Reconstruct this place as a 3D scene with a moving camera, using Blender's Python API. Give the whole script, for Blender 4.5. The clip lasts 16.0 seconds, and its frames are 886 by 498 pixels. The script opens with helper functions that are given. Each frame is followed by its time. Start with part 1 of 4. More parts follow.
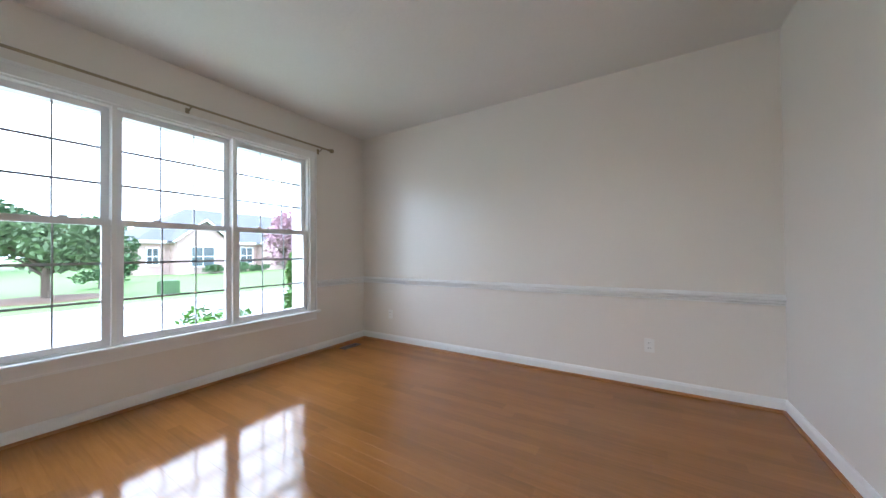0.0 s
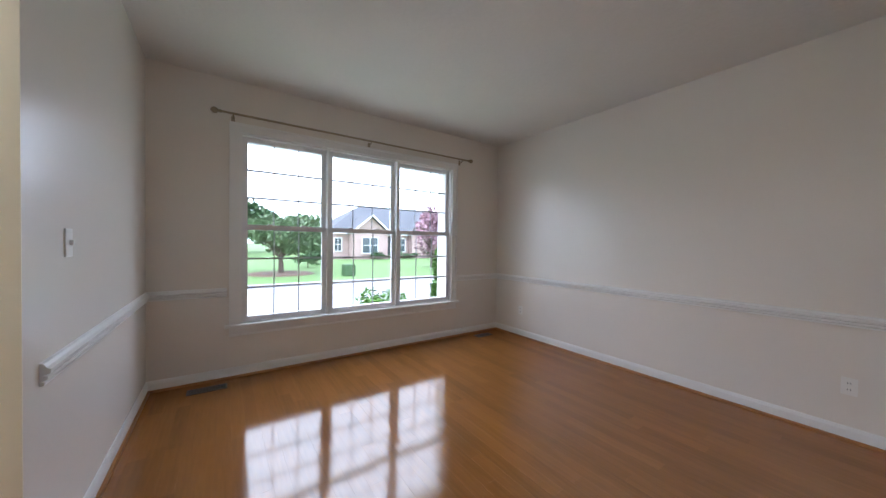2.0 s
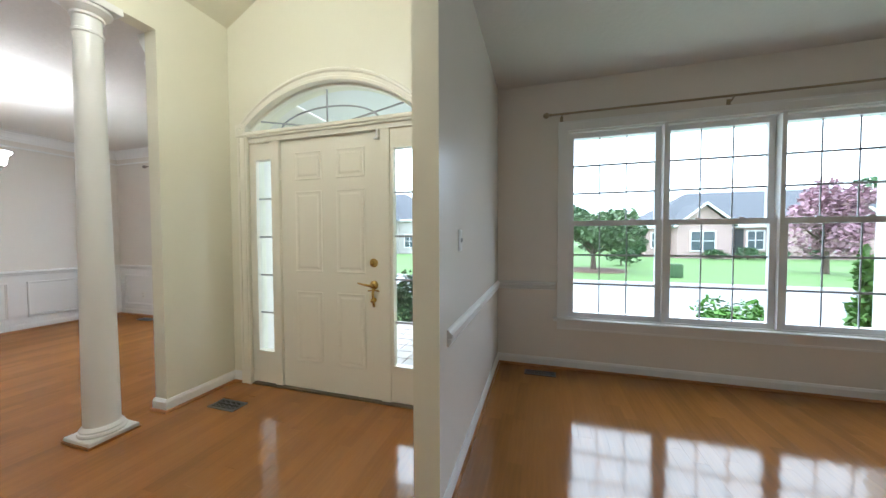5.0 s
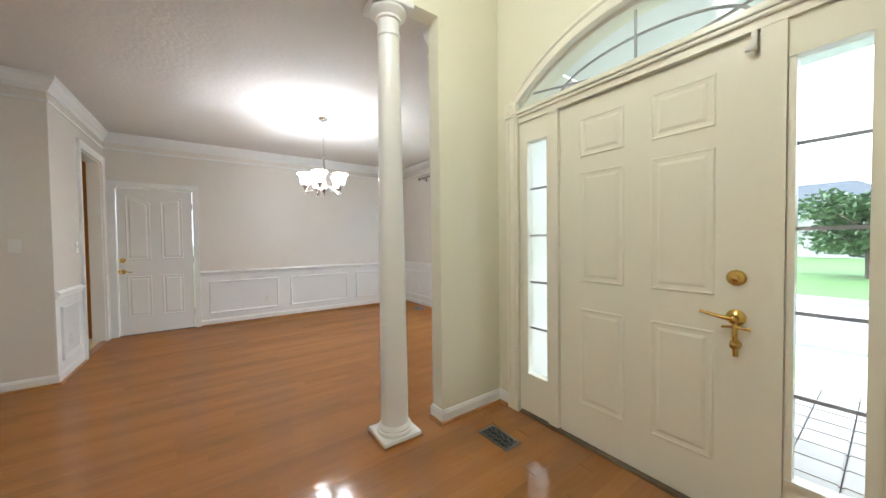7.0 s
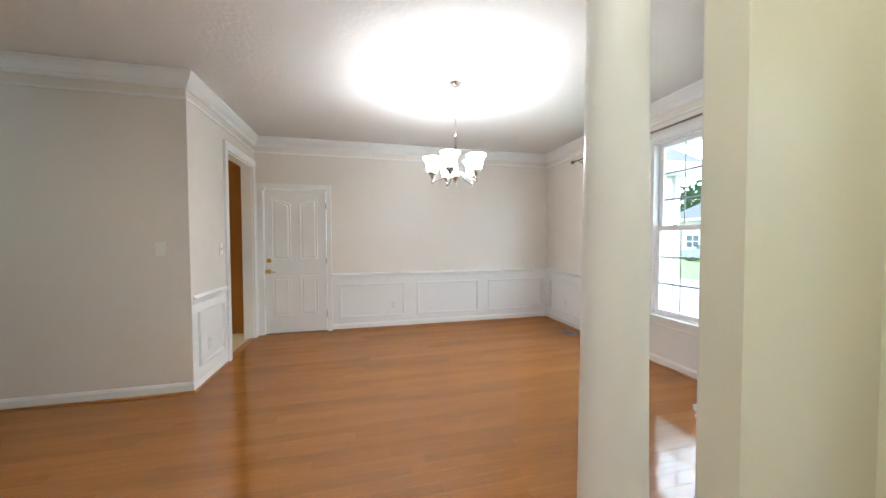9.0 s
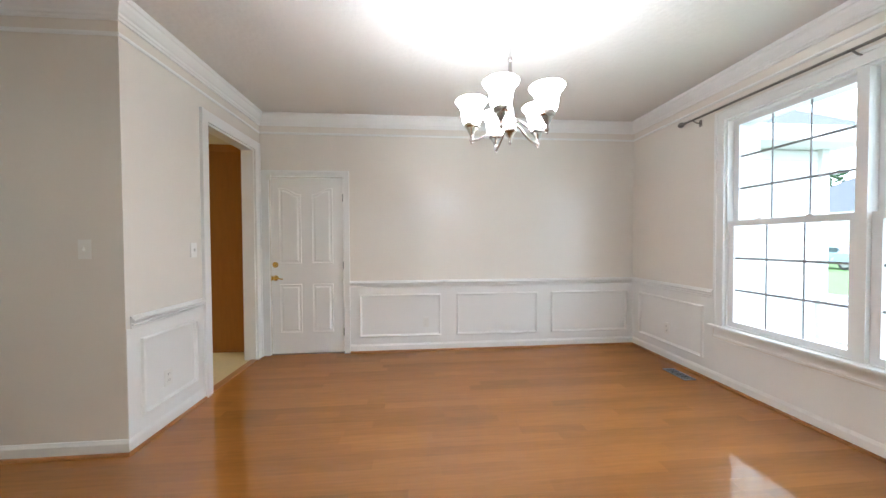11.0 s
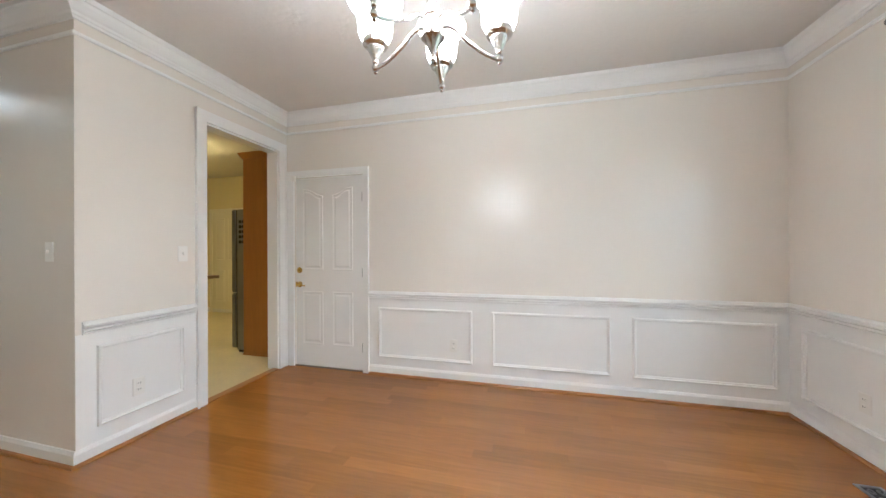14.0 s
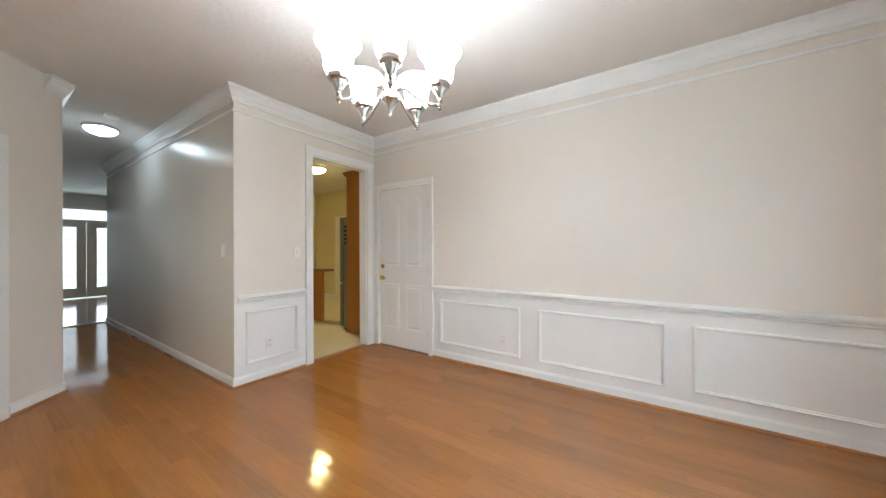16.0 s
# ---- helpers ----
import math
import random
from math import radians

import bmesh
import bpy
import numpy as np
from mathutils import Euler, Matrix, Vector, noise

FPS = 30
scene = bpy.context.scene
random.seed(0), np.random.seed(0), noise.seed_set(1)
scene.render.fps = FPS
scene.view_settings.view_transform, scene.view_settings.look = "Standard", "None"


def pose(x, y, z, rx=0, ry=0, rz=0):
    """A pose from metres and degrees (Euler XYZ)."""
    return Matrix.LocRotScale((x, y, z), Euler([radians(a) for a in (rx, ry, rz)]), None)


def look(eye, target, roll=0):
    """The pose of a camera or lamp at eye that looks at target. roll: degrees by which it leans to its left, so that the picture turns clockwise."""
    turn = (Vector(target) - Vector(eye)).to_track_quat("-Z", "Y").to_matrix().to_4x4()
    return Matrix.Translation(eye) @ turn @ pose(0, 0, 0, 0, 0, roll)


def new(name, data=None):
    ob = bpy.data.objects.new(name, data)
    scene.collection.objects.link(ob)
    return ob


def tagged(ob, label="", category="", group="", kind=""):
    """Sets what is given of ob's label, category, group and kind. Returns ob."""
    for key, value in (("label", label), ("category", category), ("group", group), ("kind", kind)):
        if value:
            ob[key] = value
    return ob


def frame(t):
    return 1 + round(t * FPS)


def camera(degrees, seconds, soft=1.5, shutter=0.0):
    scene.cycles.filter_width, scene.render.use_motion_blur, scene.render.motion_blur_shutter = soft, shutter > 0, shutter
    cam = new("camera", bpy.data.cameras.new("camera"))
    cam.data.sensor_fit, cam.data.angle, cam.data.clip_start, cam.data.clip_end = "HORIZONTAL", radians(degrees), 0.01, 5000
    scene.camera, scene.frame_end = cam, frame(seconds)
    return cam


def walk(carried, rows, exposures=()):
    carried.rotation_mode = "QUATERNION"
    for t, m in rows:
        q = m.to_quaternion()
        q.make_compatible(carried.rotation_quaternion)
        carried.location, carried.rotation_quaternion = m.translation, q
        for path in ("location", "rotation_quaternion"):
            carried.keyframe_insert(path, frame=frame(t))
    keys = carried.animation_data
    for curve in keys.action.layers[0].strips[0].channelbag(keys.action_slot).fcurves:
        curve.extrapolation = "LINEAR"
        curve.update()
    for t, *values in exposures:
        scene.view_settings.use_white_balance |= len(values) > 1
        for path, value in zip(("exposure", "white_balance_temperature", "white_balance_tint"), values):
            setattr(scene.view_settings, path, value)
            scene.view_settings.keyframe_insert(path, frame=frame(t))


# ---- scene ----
cam = camera(108.0, 16.0)
PATH = [
    (0, (0.26, 0.123, 1.156), (-0.793, 1.824, 1.179), -0.5),
    (0.5, (0.478, 0.172, 1.159), (-0.805, 1.706, 1.184), -0.0),
    (1, (0.458, 0.007, 1.247), (-0.925, 1.452, 1.236), 0.7),
    (1.5, (0.506, -0.06, 1.282), (-1.008, 1.246, 1.249), 0.9),
    (2, (0.516, -0.08, 1.267), (-1.133, 1.052, 1.235), 0.8),
    (2.5, (0.504, -0.095, 1.258), (-1.276, 0.817, 1.224), 0.7),
    (3, (0.485, -0.083, 1.285), (-1.405, 0.568, 1.233), 0.8),
    (5.5, (0.155, -0.276, 1.256), (-1.639, -1.159, 1.197), -0.4),
    (6, (0.034, -0.503, 1.262), (-1.583, -1.679, 1.206), -0.5),
    (6.5, (-0.09, -0.744, 1.255), (-1.455, -2.205, 1.205), -0.5),
    (7, (-0.132, -1.008, 1.247), (-1.288, -2.639, 1.198), -0.7),
    (7.5, (-0.201, -1.292, 1.226), (-1.147, -3.054, 1.183), -0.8),
    (8, (-0.243, -1.544, 1.214), (-1.028, -3.384, 1.18), -0.8),
    (8.5, (-0.382, -1.876, 1.286), (-0.982, -3.783, 1.232), -0.4),
    (9, (-0.426, -2.165, 1.32), (-0.891, -4.11, 1.262), -0.2),
    (9.5, (-0.424, -2.435, 1.292), (-0.826, -4.393, 1.246), -0.4),
    (10, (-0.502, -2.735, 1.299), (-0.797, -4.713, 1.248), -0.3),
    (12.5, (-1.027, -3.835, 1.24), (-1.024, -5.835, 1.228), -0.5),
    (13, (-1.169, -3.963, 1.244), (-1.031, -5.958, 1.238), -0.4),
    (13.5, (-1.339, -4.052, 1.255), (-1.036, -6.029, 1.251), -0.4),
    (14, (-1.492, -4.084, 1.251), (-0.993, -6.021, 1.255), -0.3),
    (14.5, (-1.659, -4.029, 1.232), (-0.98, -5.911, 1.247), -0.3),
    (15, (-1.809, -3.982, 1.249), (-0.958, -5.791, 1.264), -0.3),
    (15.5, (-1.991, -3.981, 1.249), (-1.013, -5.725, 1.259), -0.3),
    (16, (-2.166, -4.018, 1.256), (-1.039, -5.67, 1.257), -0.2),
]
EXPOSURES = [(0.0, 0.68, 5300, 16), (1.5, 0.16, 5450, 20), (3.0, 0.27, 5450, 18), (5.5, 0.11, 5450, 9), (7.0, 0.28, 5550, 9), (9.0, 0.48, 5480, 9), (10.0, 0.40, 5480, 10), (12.5, 0.58, 5480, 10), (16.0, 0.60, 5480, 9)]
walk(cam, [(t, look(eye, target, roll)) for t, eye, target, roll in PATH], EXPOSURES)

# ---- world and light ----
world = bpy.data.worlds.new("overcast")
scene.world = world
world.use_nodes = True
wn, wl = world.node_tree.nodes, world.node_tree.links
wn.clear()
sky = wn.new("ShaderNodeTexSky")
sky.sky_type = "NISHITA"
sky.sun_disc = False
sky.sun_elevation, sky.sun_rotation = radians(55), radians(200)
sky.air_density, sky.dust_density = 1.0, 4.0
bg_sky = wn.new("ShaderNodeBackground")
bg_sky.inputs["Strength"].default_value = 0.05
bg_cloud = wn.new("ShaderNodeBackground")
bg_cloud.inputs["Color"].default_value = (0.93, 0.97, 1.0, 1)
bg_cloud.inputs["Strength"].default_value = 4.8
add = wn.new("ShaderNodeAddShader")
out = wn.new("ShaderNodeOutputWorld")
wl.new(sky.outputs[0], bg_sky.inputs["Color"])
wl.new(bg_sky.outputs[0], add.inputs[0])
wl.new(bg_cloud.outputs[0], add.inputs[1])
wl.new(add.outputs[0], out.inputs["Surface"])

sun_data = bpy.data.lights.new("sun", "SUN")
sun_data.energy, sun_data.angle, sun_data.color = 1.5, radians(20), (1.0, 0.97, 0.92)
sun = new("sun", sun_data)
sun.matrix_world = look((0, 0, 30), (4, 11, 0))


def point_lamp(name, at, watts, colour, radius):
    d = bpy.data.lights.new(name, "POINT")
    d.energy, d.color, d.shadow_soft_size = watts, colour, radius
    ob = new(name, d)
    ob.location = at
    return ob


def window_daylight(name, x, y, z, wide, high, watts, towards):
    d = bpy.data.lights.new(name, "AREA")
    d.shape, d.size, d.size_y, d.energy, d.color = "RECTANGLE", wide, high, watts, (0.93, 0.97, 1.0)
    ob = new(name, d)
    ob.matrix_world = look((x, y, z), (x + towards, y, z))
    return ob


window_daylight("daylight_living", -3.20, 1.28, 1.38, 2.45, 1.74, 9.0, 1)
window_daylight("daylight_dining", -3.58, -5.015, 1.435, 1.6, 1.8, 7.0, 1)
window_daylight("daylight_far_room", 10.6, -5.75, 1.2, 1.8, 2.2, 26.0, -1)
# pendant in the vault over the foyer, seen in the transom's reflection
point_lamp("foyer_bulb", (-0.45, -1.80, 3.02), 29.0, (1.0, 0.93, 0.74), 0.07)


# ---- materials ----
def material(name, colour, rough=0.5, metal=0.0, var=0.06, scale=3.0, grain=60.0, bump=0.0, bump_scale=200.0, spec=0.5, rough_var=0.08, coat=0.0, by_object=0.0, stretch=(1, 1, 1), in_world=False):
    """Two scales of colour variation, roughness variation and fine relief."""
    m = bpy.data.materials.new(name)
    m.use_nodes = True
    n, l = m.node_tree.nodes, m.node_tree.links
    b = n["Principled BSDF"]
    tc = n.new("ShaderNodeTexCoord")
    mp = n.new("ShaderNodeMapping")
    mp.inputs["Scale"].default_value = stretch
    place = n.new("ShaderNodeNewGeometry").outputs["Position"] if in_world else tc.outputs["Object"]
    l.new(place, mp.inputs["Vector"])
    big, fine = n.new("ShaderNodeTexNoise"), n.new("ShaderNodeTexNoise")
    big.inputs["Scale"].default_value, fine.inputs["Scale"].default_value = scale, grain
    fine.inputs["Detail"].default_value = 4
    l.new(mp.outputs[0], big.inputs["Vector"])
    l.new(mp.outputs[0], fine.inputs["Vector"])
    mixn = n.new("ShaderNodeMath")
    mixn.operation = "MULTIPLY_ADD"
    mixn.inputs[1].default_value = 0.5
    l.new(fine.outputs["Fac"], mixn.inputs[0])
    half = n.new("ShaderNodeMath")
    half.operation = "MULTIPLY"
    half.inputs[1].default_value = 0.5
    l.new(big.outputs["Fac"], half.inputs[0])
    l.new(half.outputs[0], mixn.inputs[2])
    value = mixn.outputs[0]
    if by_object:
        info = n.new("ShaderNodeObjectInfo")
        isl = n.new("ShaderNodeNewGeometry")
        s = n.new("ShaderNodeMath")
        s.operation = "ADD"
        l.new(info.outputs["Random"], s.inputs[0])
        l.new(isl.outputs["Random Per Island"], s.inputs[1])
        fr = n.new("ShaderNodeMath")
        fr.operation = "FRACT"
        l.new(s.outputs[0], fr.inputs[0])
        ma = n.new("ShaderNodeMath")
        ma.operation = "MULTIPLY_ADD"
        ma.inputs[1].default_value = by_object
        ctr = n.new("ShaderNodeMath")
        ctr.operation = "SUBTRACT"
        ctr.inputs[1].default_value = 0.5
        l.new(fr.outputs[0], ctr.inputs[0])
        l.new(ctr.outputs[0], ma.inputs[0])
        l.new(value, ma.inputs[2])
        value = ma.outputs[0]
    ramp = n.new("ShaderNodeValToRGB")
    e = ramp.color_ramp.elements
    e[0].position, e[1].position = 0.25, 0.75
    e[0].color = (*[max(0, c * (1 - var)) for c in colour], 1)
    e[1].color = (*[min(1, c * (1 + var)) for c in colour], 1)
    l.new(value, ramp.inputs[0])
    l.new(ramp.outputs[0], b.inputs["Base Color"])
    rr = n.new("ShaderNodeMapRange")
    rr.inputs["To Min"].default_value = max(0.02, rough - rough_var)
    rr.inputs["To Max"].default_value = min(1, rough + rough_var)
    l.new(big.outputs["Fac"], rr.inputs["Value"])
    l.new(rr.outputs[0], b.inputs["Roughness"])
    b.inputs["Metallic"].default_value = metal
    b.inputs["Specular IOR Level"].default_value = spec
    b.inputs["Coat Weight"].default_value = coat
    b.inputs["Coat Roughness"].default_value = 0.08
    if bump:
        t = n.new("ShaderNodeTexNoise")
        t.inputs["Scale"].default_value = bump_scale
        t.inputs["Detail"].default_value = 3
        l.new(mp.outputs[0], t.inputs["Vector"])
        bp = n.new("ShaderNodeBump")
        bp.inputs["Strength"].default_value = bump
        bp.inputs["Distance"].default_value = 0.004
        l.new(t.outputs["Fac"], bp.inputs["Height"])
        l.new(bp.outputs[0], b.inputs["Normal"])
    return m


def glowing(name, colour, strength, emit_colour=None):
    m = material(name, colour, 0.4)
    b = m.node_tree.nodes["Principled BSDF"]
    b.inputs["Emission Color"].default_value = (*(emit_colour or colour), 1)
    b.inputs["Emission Strength"].default_value = strength
    return m


def glass_material(name):
    m = bpy.data.materials.new(name)
    m.use_nodes = True
    n, l = m.node_tree.nodes, m.node_tree.links
    n.clear()
    o = n.new("ShaderNodeOutputMaterial")
    tr, gl, mx, fr = n.new("ShaderNodeBsdfTransparent"), n.new("ShaderNodeBsdfGlossy"), n.new("ShaderNodeMixShader"), n.new("ShaderNodeLayerWeight")
    tr.inputs[0].default_value = (0.95, 0.97, 0.96, 1)
    gl.inputs["Roughness"].default_value = 0.02
    fr.inputs["Blend"].default_value = 0.5
    power, gain = n.new("ShaderNodeMath"), n.new("ShaderNodeMath")
    power.operation, gain.operation = "POWER", "MULTIPLY_ADD"
    power.inputs[1].default_value = 5.0
    gain.inputs[1].default_value, gain.inputs[2].default_value = 0.7, 0.03
    l.new(fr.outputs["Facing"], power.inputs[0])
    l.new(power.outputs[0], gain.inputs[0])
    l.new(gain.outputs[0], mx.inputs[0])
    l.new(tr.outputs[0], mx.inputs[1])
    l.new(gl.outputs[0], mx.inputs[2])
    l.new(mx.outputs[0], o.inputs[0])
    return m


WALL = material("wall paint, warm off-white", (0.785, 0.742, 0.675), 0.27, var=0.012, scale=0.7, bump=0.0, rough_var=0.0)
CREAM = material("wall paint, cream", (0.78, 0.755, 0.61), 0.4, var=0.012, scale=0.7, rough_var=0.0)
YELLOW = material("wall paint, yellow", (0.74, 0.66, 0.42), 0.45, var=0.015, scale=0.7, rough_var=0.0)
CEIL = material("stippled ceiling paint", (0.72, 0.69, 0.645), 0.85, var=0.03, bump=0.75, bump_scale=28)
TRIM = material("white trim paint", (0.82, 0.82, 0.80), 0.28, var=0.01, scale=0.7, rough_var=0.0)
DOORW = material("white door paint", (0.84, 0.81, 0.69), 0.3, var=0.01, scale=0.7, rough_var=0.0)
VINYL = material("white window vinyl", (0.80, 0.80, 0.80), 0.35, var=0.02)
# whitish bars coloured grey: their backlit shade is put into the paint
MUNTIN_BACKLIT = material("white glazing bar, greyed as if backlit", (0.36, 0.36, 0.37), 0.4, var=0.03)
GLASS = glass_material("window glass")
OAK = material("honey oak strip floor", (0.315, 0.126, 0.025), 0.4, var=0.2, scale=1.2, grain=14, spec=0.0, by_object=0.26, stretch=(0.3, 4.0, 1), rough_var=0.02, in_world=True)
# satin varnish over the boards: an even share of clear gloss
on, ol = OAK.node_tree.nodes, OAK.node_tree.links
varnish, over = on.new("ShaderNodeBsdfGlossy"), on.new("ShaderNodeMixShader")
varnish.inputs["Color"].default_value = (1, 0.97, 0.93, 1)
varnish.inputs["Roughness"].default_value = 0.10
over.inputs[0].default_value = 0.13
wave, wave_map, relief = on.new("ShaderNodeTexNoise"), on.new("ShaderNodeMapping"), on.new("ShaderNodeBump")
wave_map.inputs["Scale"].default_value = (1.2, 11.0, 1.0)
wave.inputs["Scale"].default_value, wave.inputs["Detail"].default_value = 1.0, 1.0
relief.inputs["Strength"].default_value, relief.inputs["Distance"].default_value = 0.17, 0.006
ol.new(on.new("ShaderNodeNewGeometry").outputs["Position"], wave_map.inputs["Vector"])
ol.new(wave_map.outputs[0], wave.inputs["Vector"])
ol.new(wave.outputs["Fac"], relief.inputs["Height"])
ol.new(relief.outputs[0], varnish.inputs["Normal"])
ol.new(on["Principled BSDF"].outputs[0], over.inputs[1])
ol.new(varnish.outputs[0], over.inputs[2])
ol.new(over.outputs[0], on["Material Output"].inputs["Surface"])
SHOE = material("oak shoe moulding", (0.36, 0.15, 0.04), 0.3, var=0.2, grain=30, stretch=(0.3, 0.3, 2))
SUBFLOOR = material("dark plank joint", (0.19, 0.075, 0.02), 0.6)
CAB = material("orange-brown maple cabinet", (0.42, 0.17, 0.035), 0.32, var=0.15, scale=2, grain=14, stretch=(2.5, 2.5, 0.25))
STEEL = material("grey fridge steel", (0.25, 0.26, 0.27), 0.35, 0.7, var=0.08, stretch=(1, 1, 8))
DARK = material("dark plastic", (0.02, 0.02, 0.022), 0.5)
NICKEL = material("brushed nickel", (0.52, 0.50, 0.47), 0.27, 1.0, var=0.08, grain=120)
BRASS = material("polished brass", (0.62, 0.42, 0.12), 0.2, 1.0, var=0.12)
BRONZE = material("bronze threshold", (0.20, 0.15, 0.10), 0.4, 0.6, var=0.2)
PEWTER = material("pewter register", (0.30, 0.30, 0.29), 0.4, 0.8, var=0.15)
BROWN = material("brown register", (0.10, 0.06, 0.04), 0.45, 0.3, var=0.2)
RODM = material("antique gold curtain rod", (0.34, 0.28, 0.19), 0.4, 0.5, var=0.15)
RODS = material("pewter curtain rod", (0.22, 0.20, 0.18), 0.4, 0.7, var=0.15)
PLATE = material("switch plate plastic", (0.80, 0.79, 0.75), 0.35, var=0.02)
VINYLFLOOR = material("pale kitchen vinyl", (0.68, 0.60, 0.40), 0.4, var=0.1, scale=5, grain=30)
DARKWOOD = material("dark glossy floor boards", (0.16, 0.085, 0.045), 0.14, var=0.2, coat=0.3, by_object=0.3, stretch=(0.2, 2, 1))
COUNTER = material("brown laminate worktop", (0.22, 0.15, 0.09), 0.35, var=0.25, grain=90)
SHADE = glowing("lit frosted glass shade", (0.9, 0.9, 0.88), 26.0, (1.0, 0.94, 0.86))
DOME = glowing("lit frosted dome", (0.9, 0.9, 0.9), 12.0, (0.90, 1.0, 0.97))
DOMEK = glowing("lit kitchen dome", (0.9, 0.85, 0.7), 85.0, (1.0, 0.74, 0.28))
GRASS = material("mown lawn", (0.10, 0.18, 0.045), 0.9, var=0.3, scale=0.6, grain=30, bump=0.6, bump_scale=60)
ASPHALT = material("pale road", (0.30, 0.30, 0.30), 0.9, var=0.08, grain=80, bump=0.3)
CONCRETE = material("kerb concrete", (0.48, 0.47, 0.45), 0.85, var=0.12, grain=40, bump=0.2)
PAVER = material("pale porch pavers", (0.52, 0.47, 0.43), 0.85, var=0.2, grain=40, bump=0.3, by_object=0.3)
BRICKPINK = material("pink brick", (0.45, 0.33, 0.30), 0.85, var=0.2, scale=8, grain=60, bump=0.3, bump_scale=30)
BRICKPALE = material("pale brick", (0.45, 0.42, 0.39), 0.85, var=0.15, scale=8, grain=60, bump=0.3, bump_scale=30)
ROOF = material("grey shingles", (0.09, 0.095, 0.105), 0.9, var=0.25, scale=4, grain=50, bump=0.4, bump_scale=20)
SIDING = material("white siding", (0.78, 0.78, 0.78), 0.6, var=0.03)
FARGLASS = material("far window glass", (0.06, 0.08, 0.09), 0.1)
BARK = material("bark", (0.10, 0.075, 0.055), 0.9, var=0.3, bump=0.6, bump_scale=30)
LEAF = material("green leaves", (0.115, 0.17, 0.08), 0.7, var=0.35, by_object=0.6)
LEAFDK = material("dark shrub leaves", (0.06, 0.12, 0.045), 0.7, var=0.35, by_object=0.6)
LEAFLT = material("bright evergreen", (0.09, 0.20, 0.03), 0.7, var=0.35, by_object=0.6)
BLOSSOM = material("pink blossom leaves", (0.34, 0.20, 0.24), 0.7, var=0.3, by_object=0.6)
MULCH = material("mulch", (0.12, 0.075, 0.05), 0.95, var=0.3)
CARPAINT = material("silver car paint", (0.30, 0.36, 0.42), 0.25, 0.6, var=0.04)
TYRE = material("tyre rubber", (0.02, 0.02, 0.02), 0.8)


# ---- mesh helpers ----
def box(bm, x0, x1, y0, y1, z0, z1):
    v = [bm.verts.new(p) for p in ((x0, y0, z0), (x1, y0, z0), (x1, y1, z0), (x0, y1, z0), (x0, y0, z1), (x1, y0, z1), (x1, y1, z1), (x0, y1, z1))]
    for f in ((3, 2, 1, 0), (4, 5, 6, 7), (0, 1, 5, 4), (1, 2, 6, 5), (2, 3, 7, 6), (3, 0, 4, 7)):
        bm.faces.new([v[i] for i in f])
    return v


def boxes(*dims, bevel=0.0):
    bm = bmesh.new()
    for d in dims:
        box(bm, *d)
    if bevel:
        bmesh.ops.bevel(bm, geom=bm.edges[:], offset=bevel, segments=2, affect="EDGES", clamp_overlap=True)
    return bm


def mesh_of(name, bm, mat, smooth=False):
    bmesh.ops.recalc_face_normals(bm, faces=bm.faces[:])
    me = bpy.data.meshes.new(name)
    bm.to_mesh(me)
    bm.free()
    me.materials.append(mat)
    if smooth:
        for p in me.polygons:
            p.use_smooth = True
        me.set_sharp_from_angle(angle=radians(32))
    return me


def part(name, bm, mat, parent=None, label="", smooth=False):
    ob = new(name, mesh_of(name, bm, mat, smooth))
    if parent is not None:
        ob.parent = parent
        ob.matrix_parent_inverse = parent.matrix_basis.inverted()
    if label:
        ob["label"] = label
    return ob


def thing(name, at, label, category, group="", kind=""):
    ob = new(name)
    ob.empty_display_size = 0.1
    ob.matrix_basis = Matrix.Translation(at)
    return tagged(ob, label, category, group, kind)


def lathe(profile, seg=24, at=(0, 0, 0), turn=None, bm=None):
    """A turned body: (radius, height) from bottom to top."""
    bm = bm or bmesh.new()
    m = Matrix.Translation(at) @ (turn or Matrix.Identity(4))
    rings = [[bm.verts.new(m @ Vector((r * math.cos(2 * math.pi * k / seg), r * math.sin(2 * math.pi * k / seg), z))) for k in range(seg)] for r, z in profile]
    for a, b in zip(rings, rings[1:]):
        for k in range(seg):
            bm.faces.new((a[k], a[(k + 1) % seg], b[(k + 1) % seg], b[k]))
    bm.faces.new(rings[0][::-1])
    bm.faces.new(rings[-1])
    return bm


def tube(points, radius, seg=10, bm=None):
    bm = bm or bmesh.new()
    pts = [Vector(p) for p in points]
    rings = []
    for i, p in enumerate(pts):
        d = (pts[min(i + 1, len(pts) - 1)] - pts[max(i - 1, 0)]).normalized()
        u = d.orthogonal().normalized() if not rings else (last_u - last_u.dot(d) * d).normalized()
        last_u = u
        w = d.cross(u)
        r = radius(i / (len(pts) - 1)) if callable(radius) else radius
        rings.append([bm.verts.new(p + r * (math.cos(2 * math.pi * k / seg) * u + math.sin(2 * math.pi * k / seg) * w)) for k in range(seg)])
    for a, b in zip(rings, rings[1:]):
        for k in range(seg):
            bm.faces.new((a[k], a[(k + 1) % seg], b[(k + 1) % seg], b[k]))
    bm.faces.new(rings[0][::-1])
    bm.faces.new(rings[-1])
    return bm


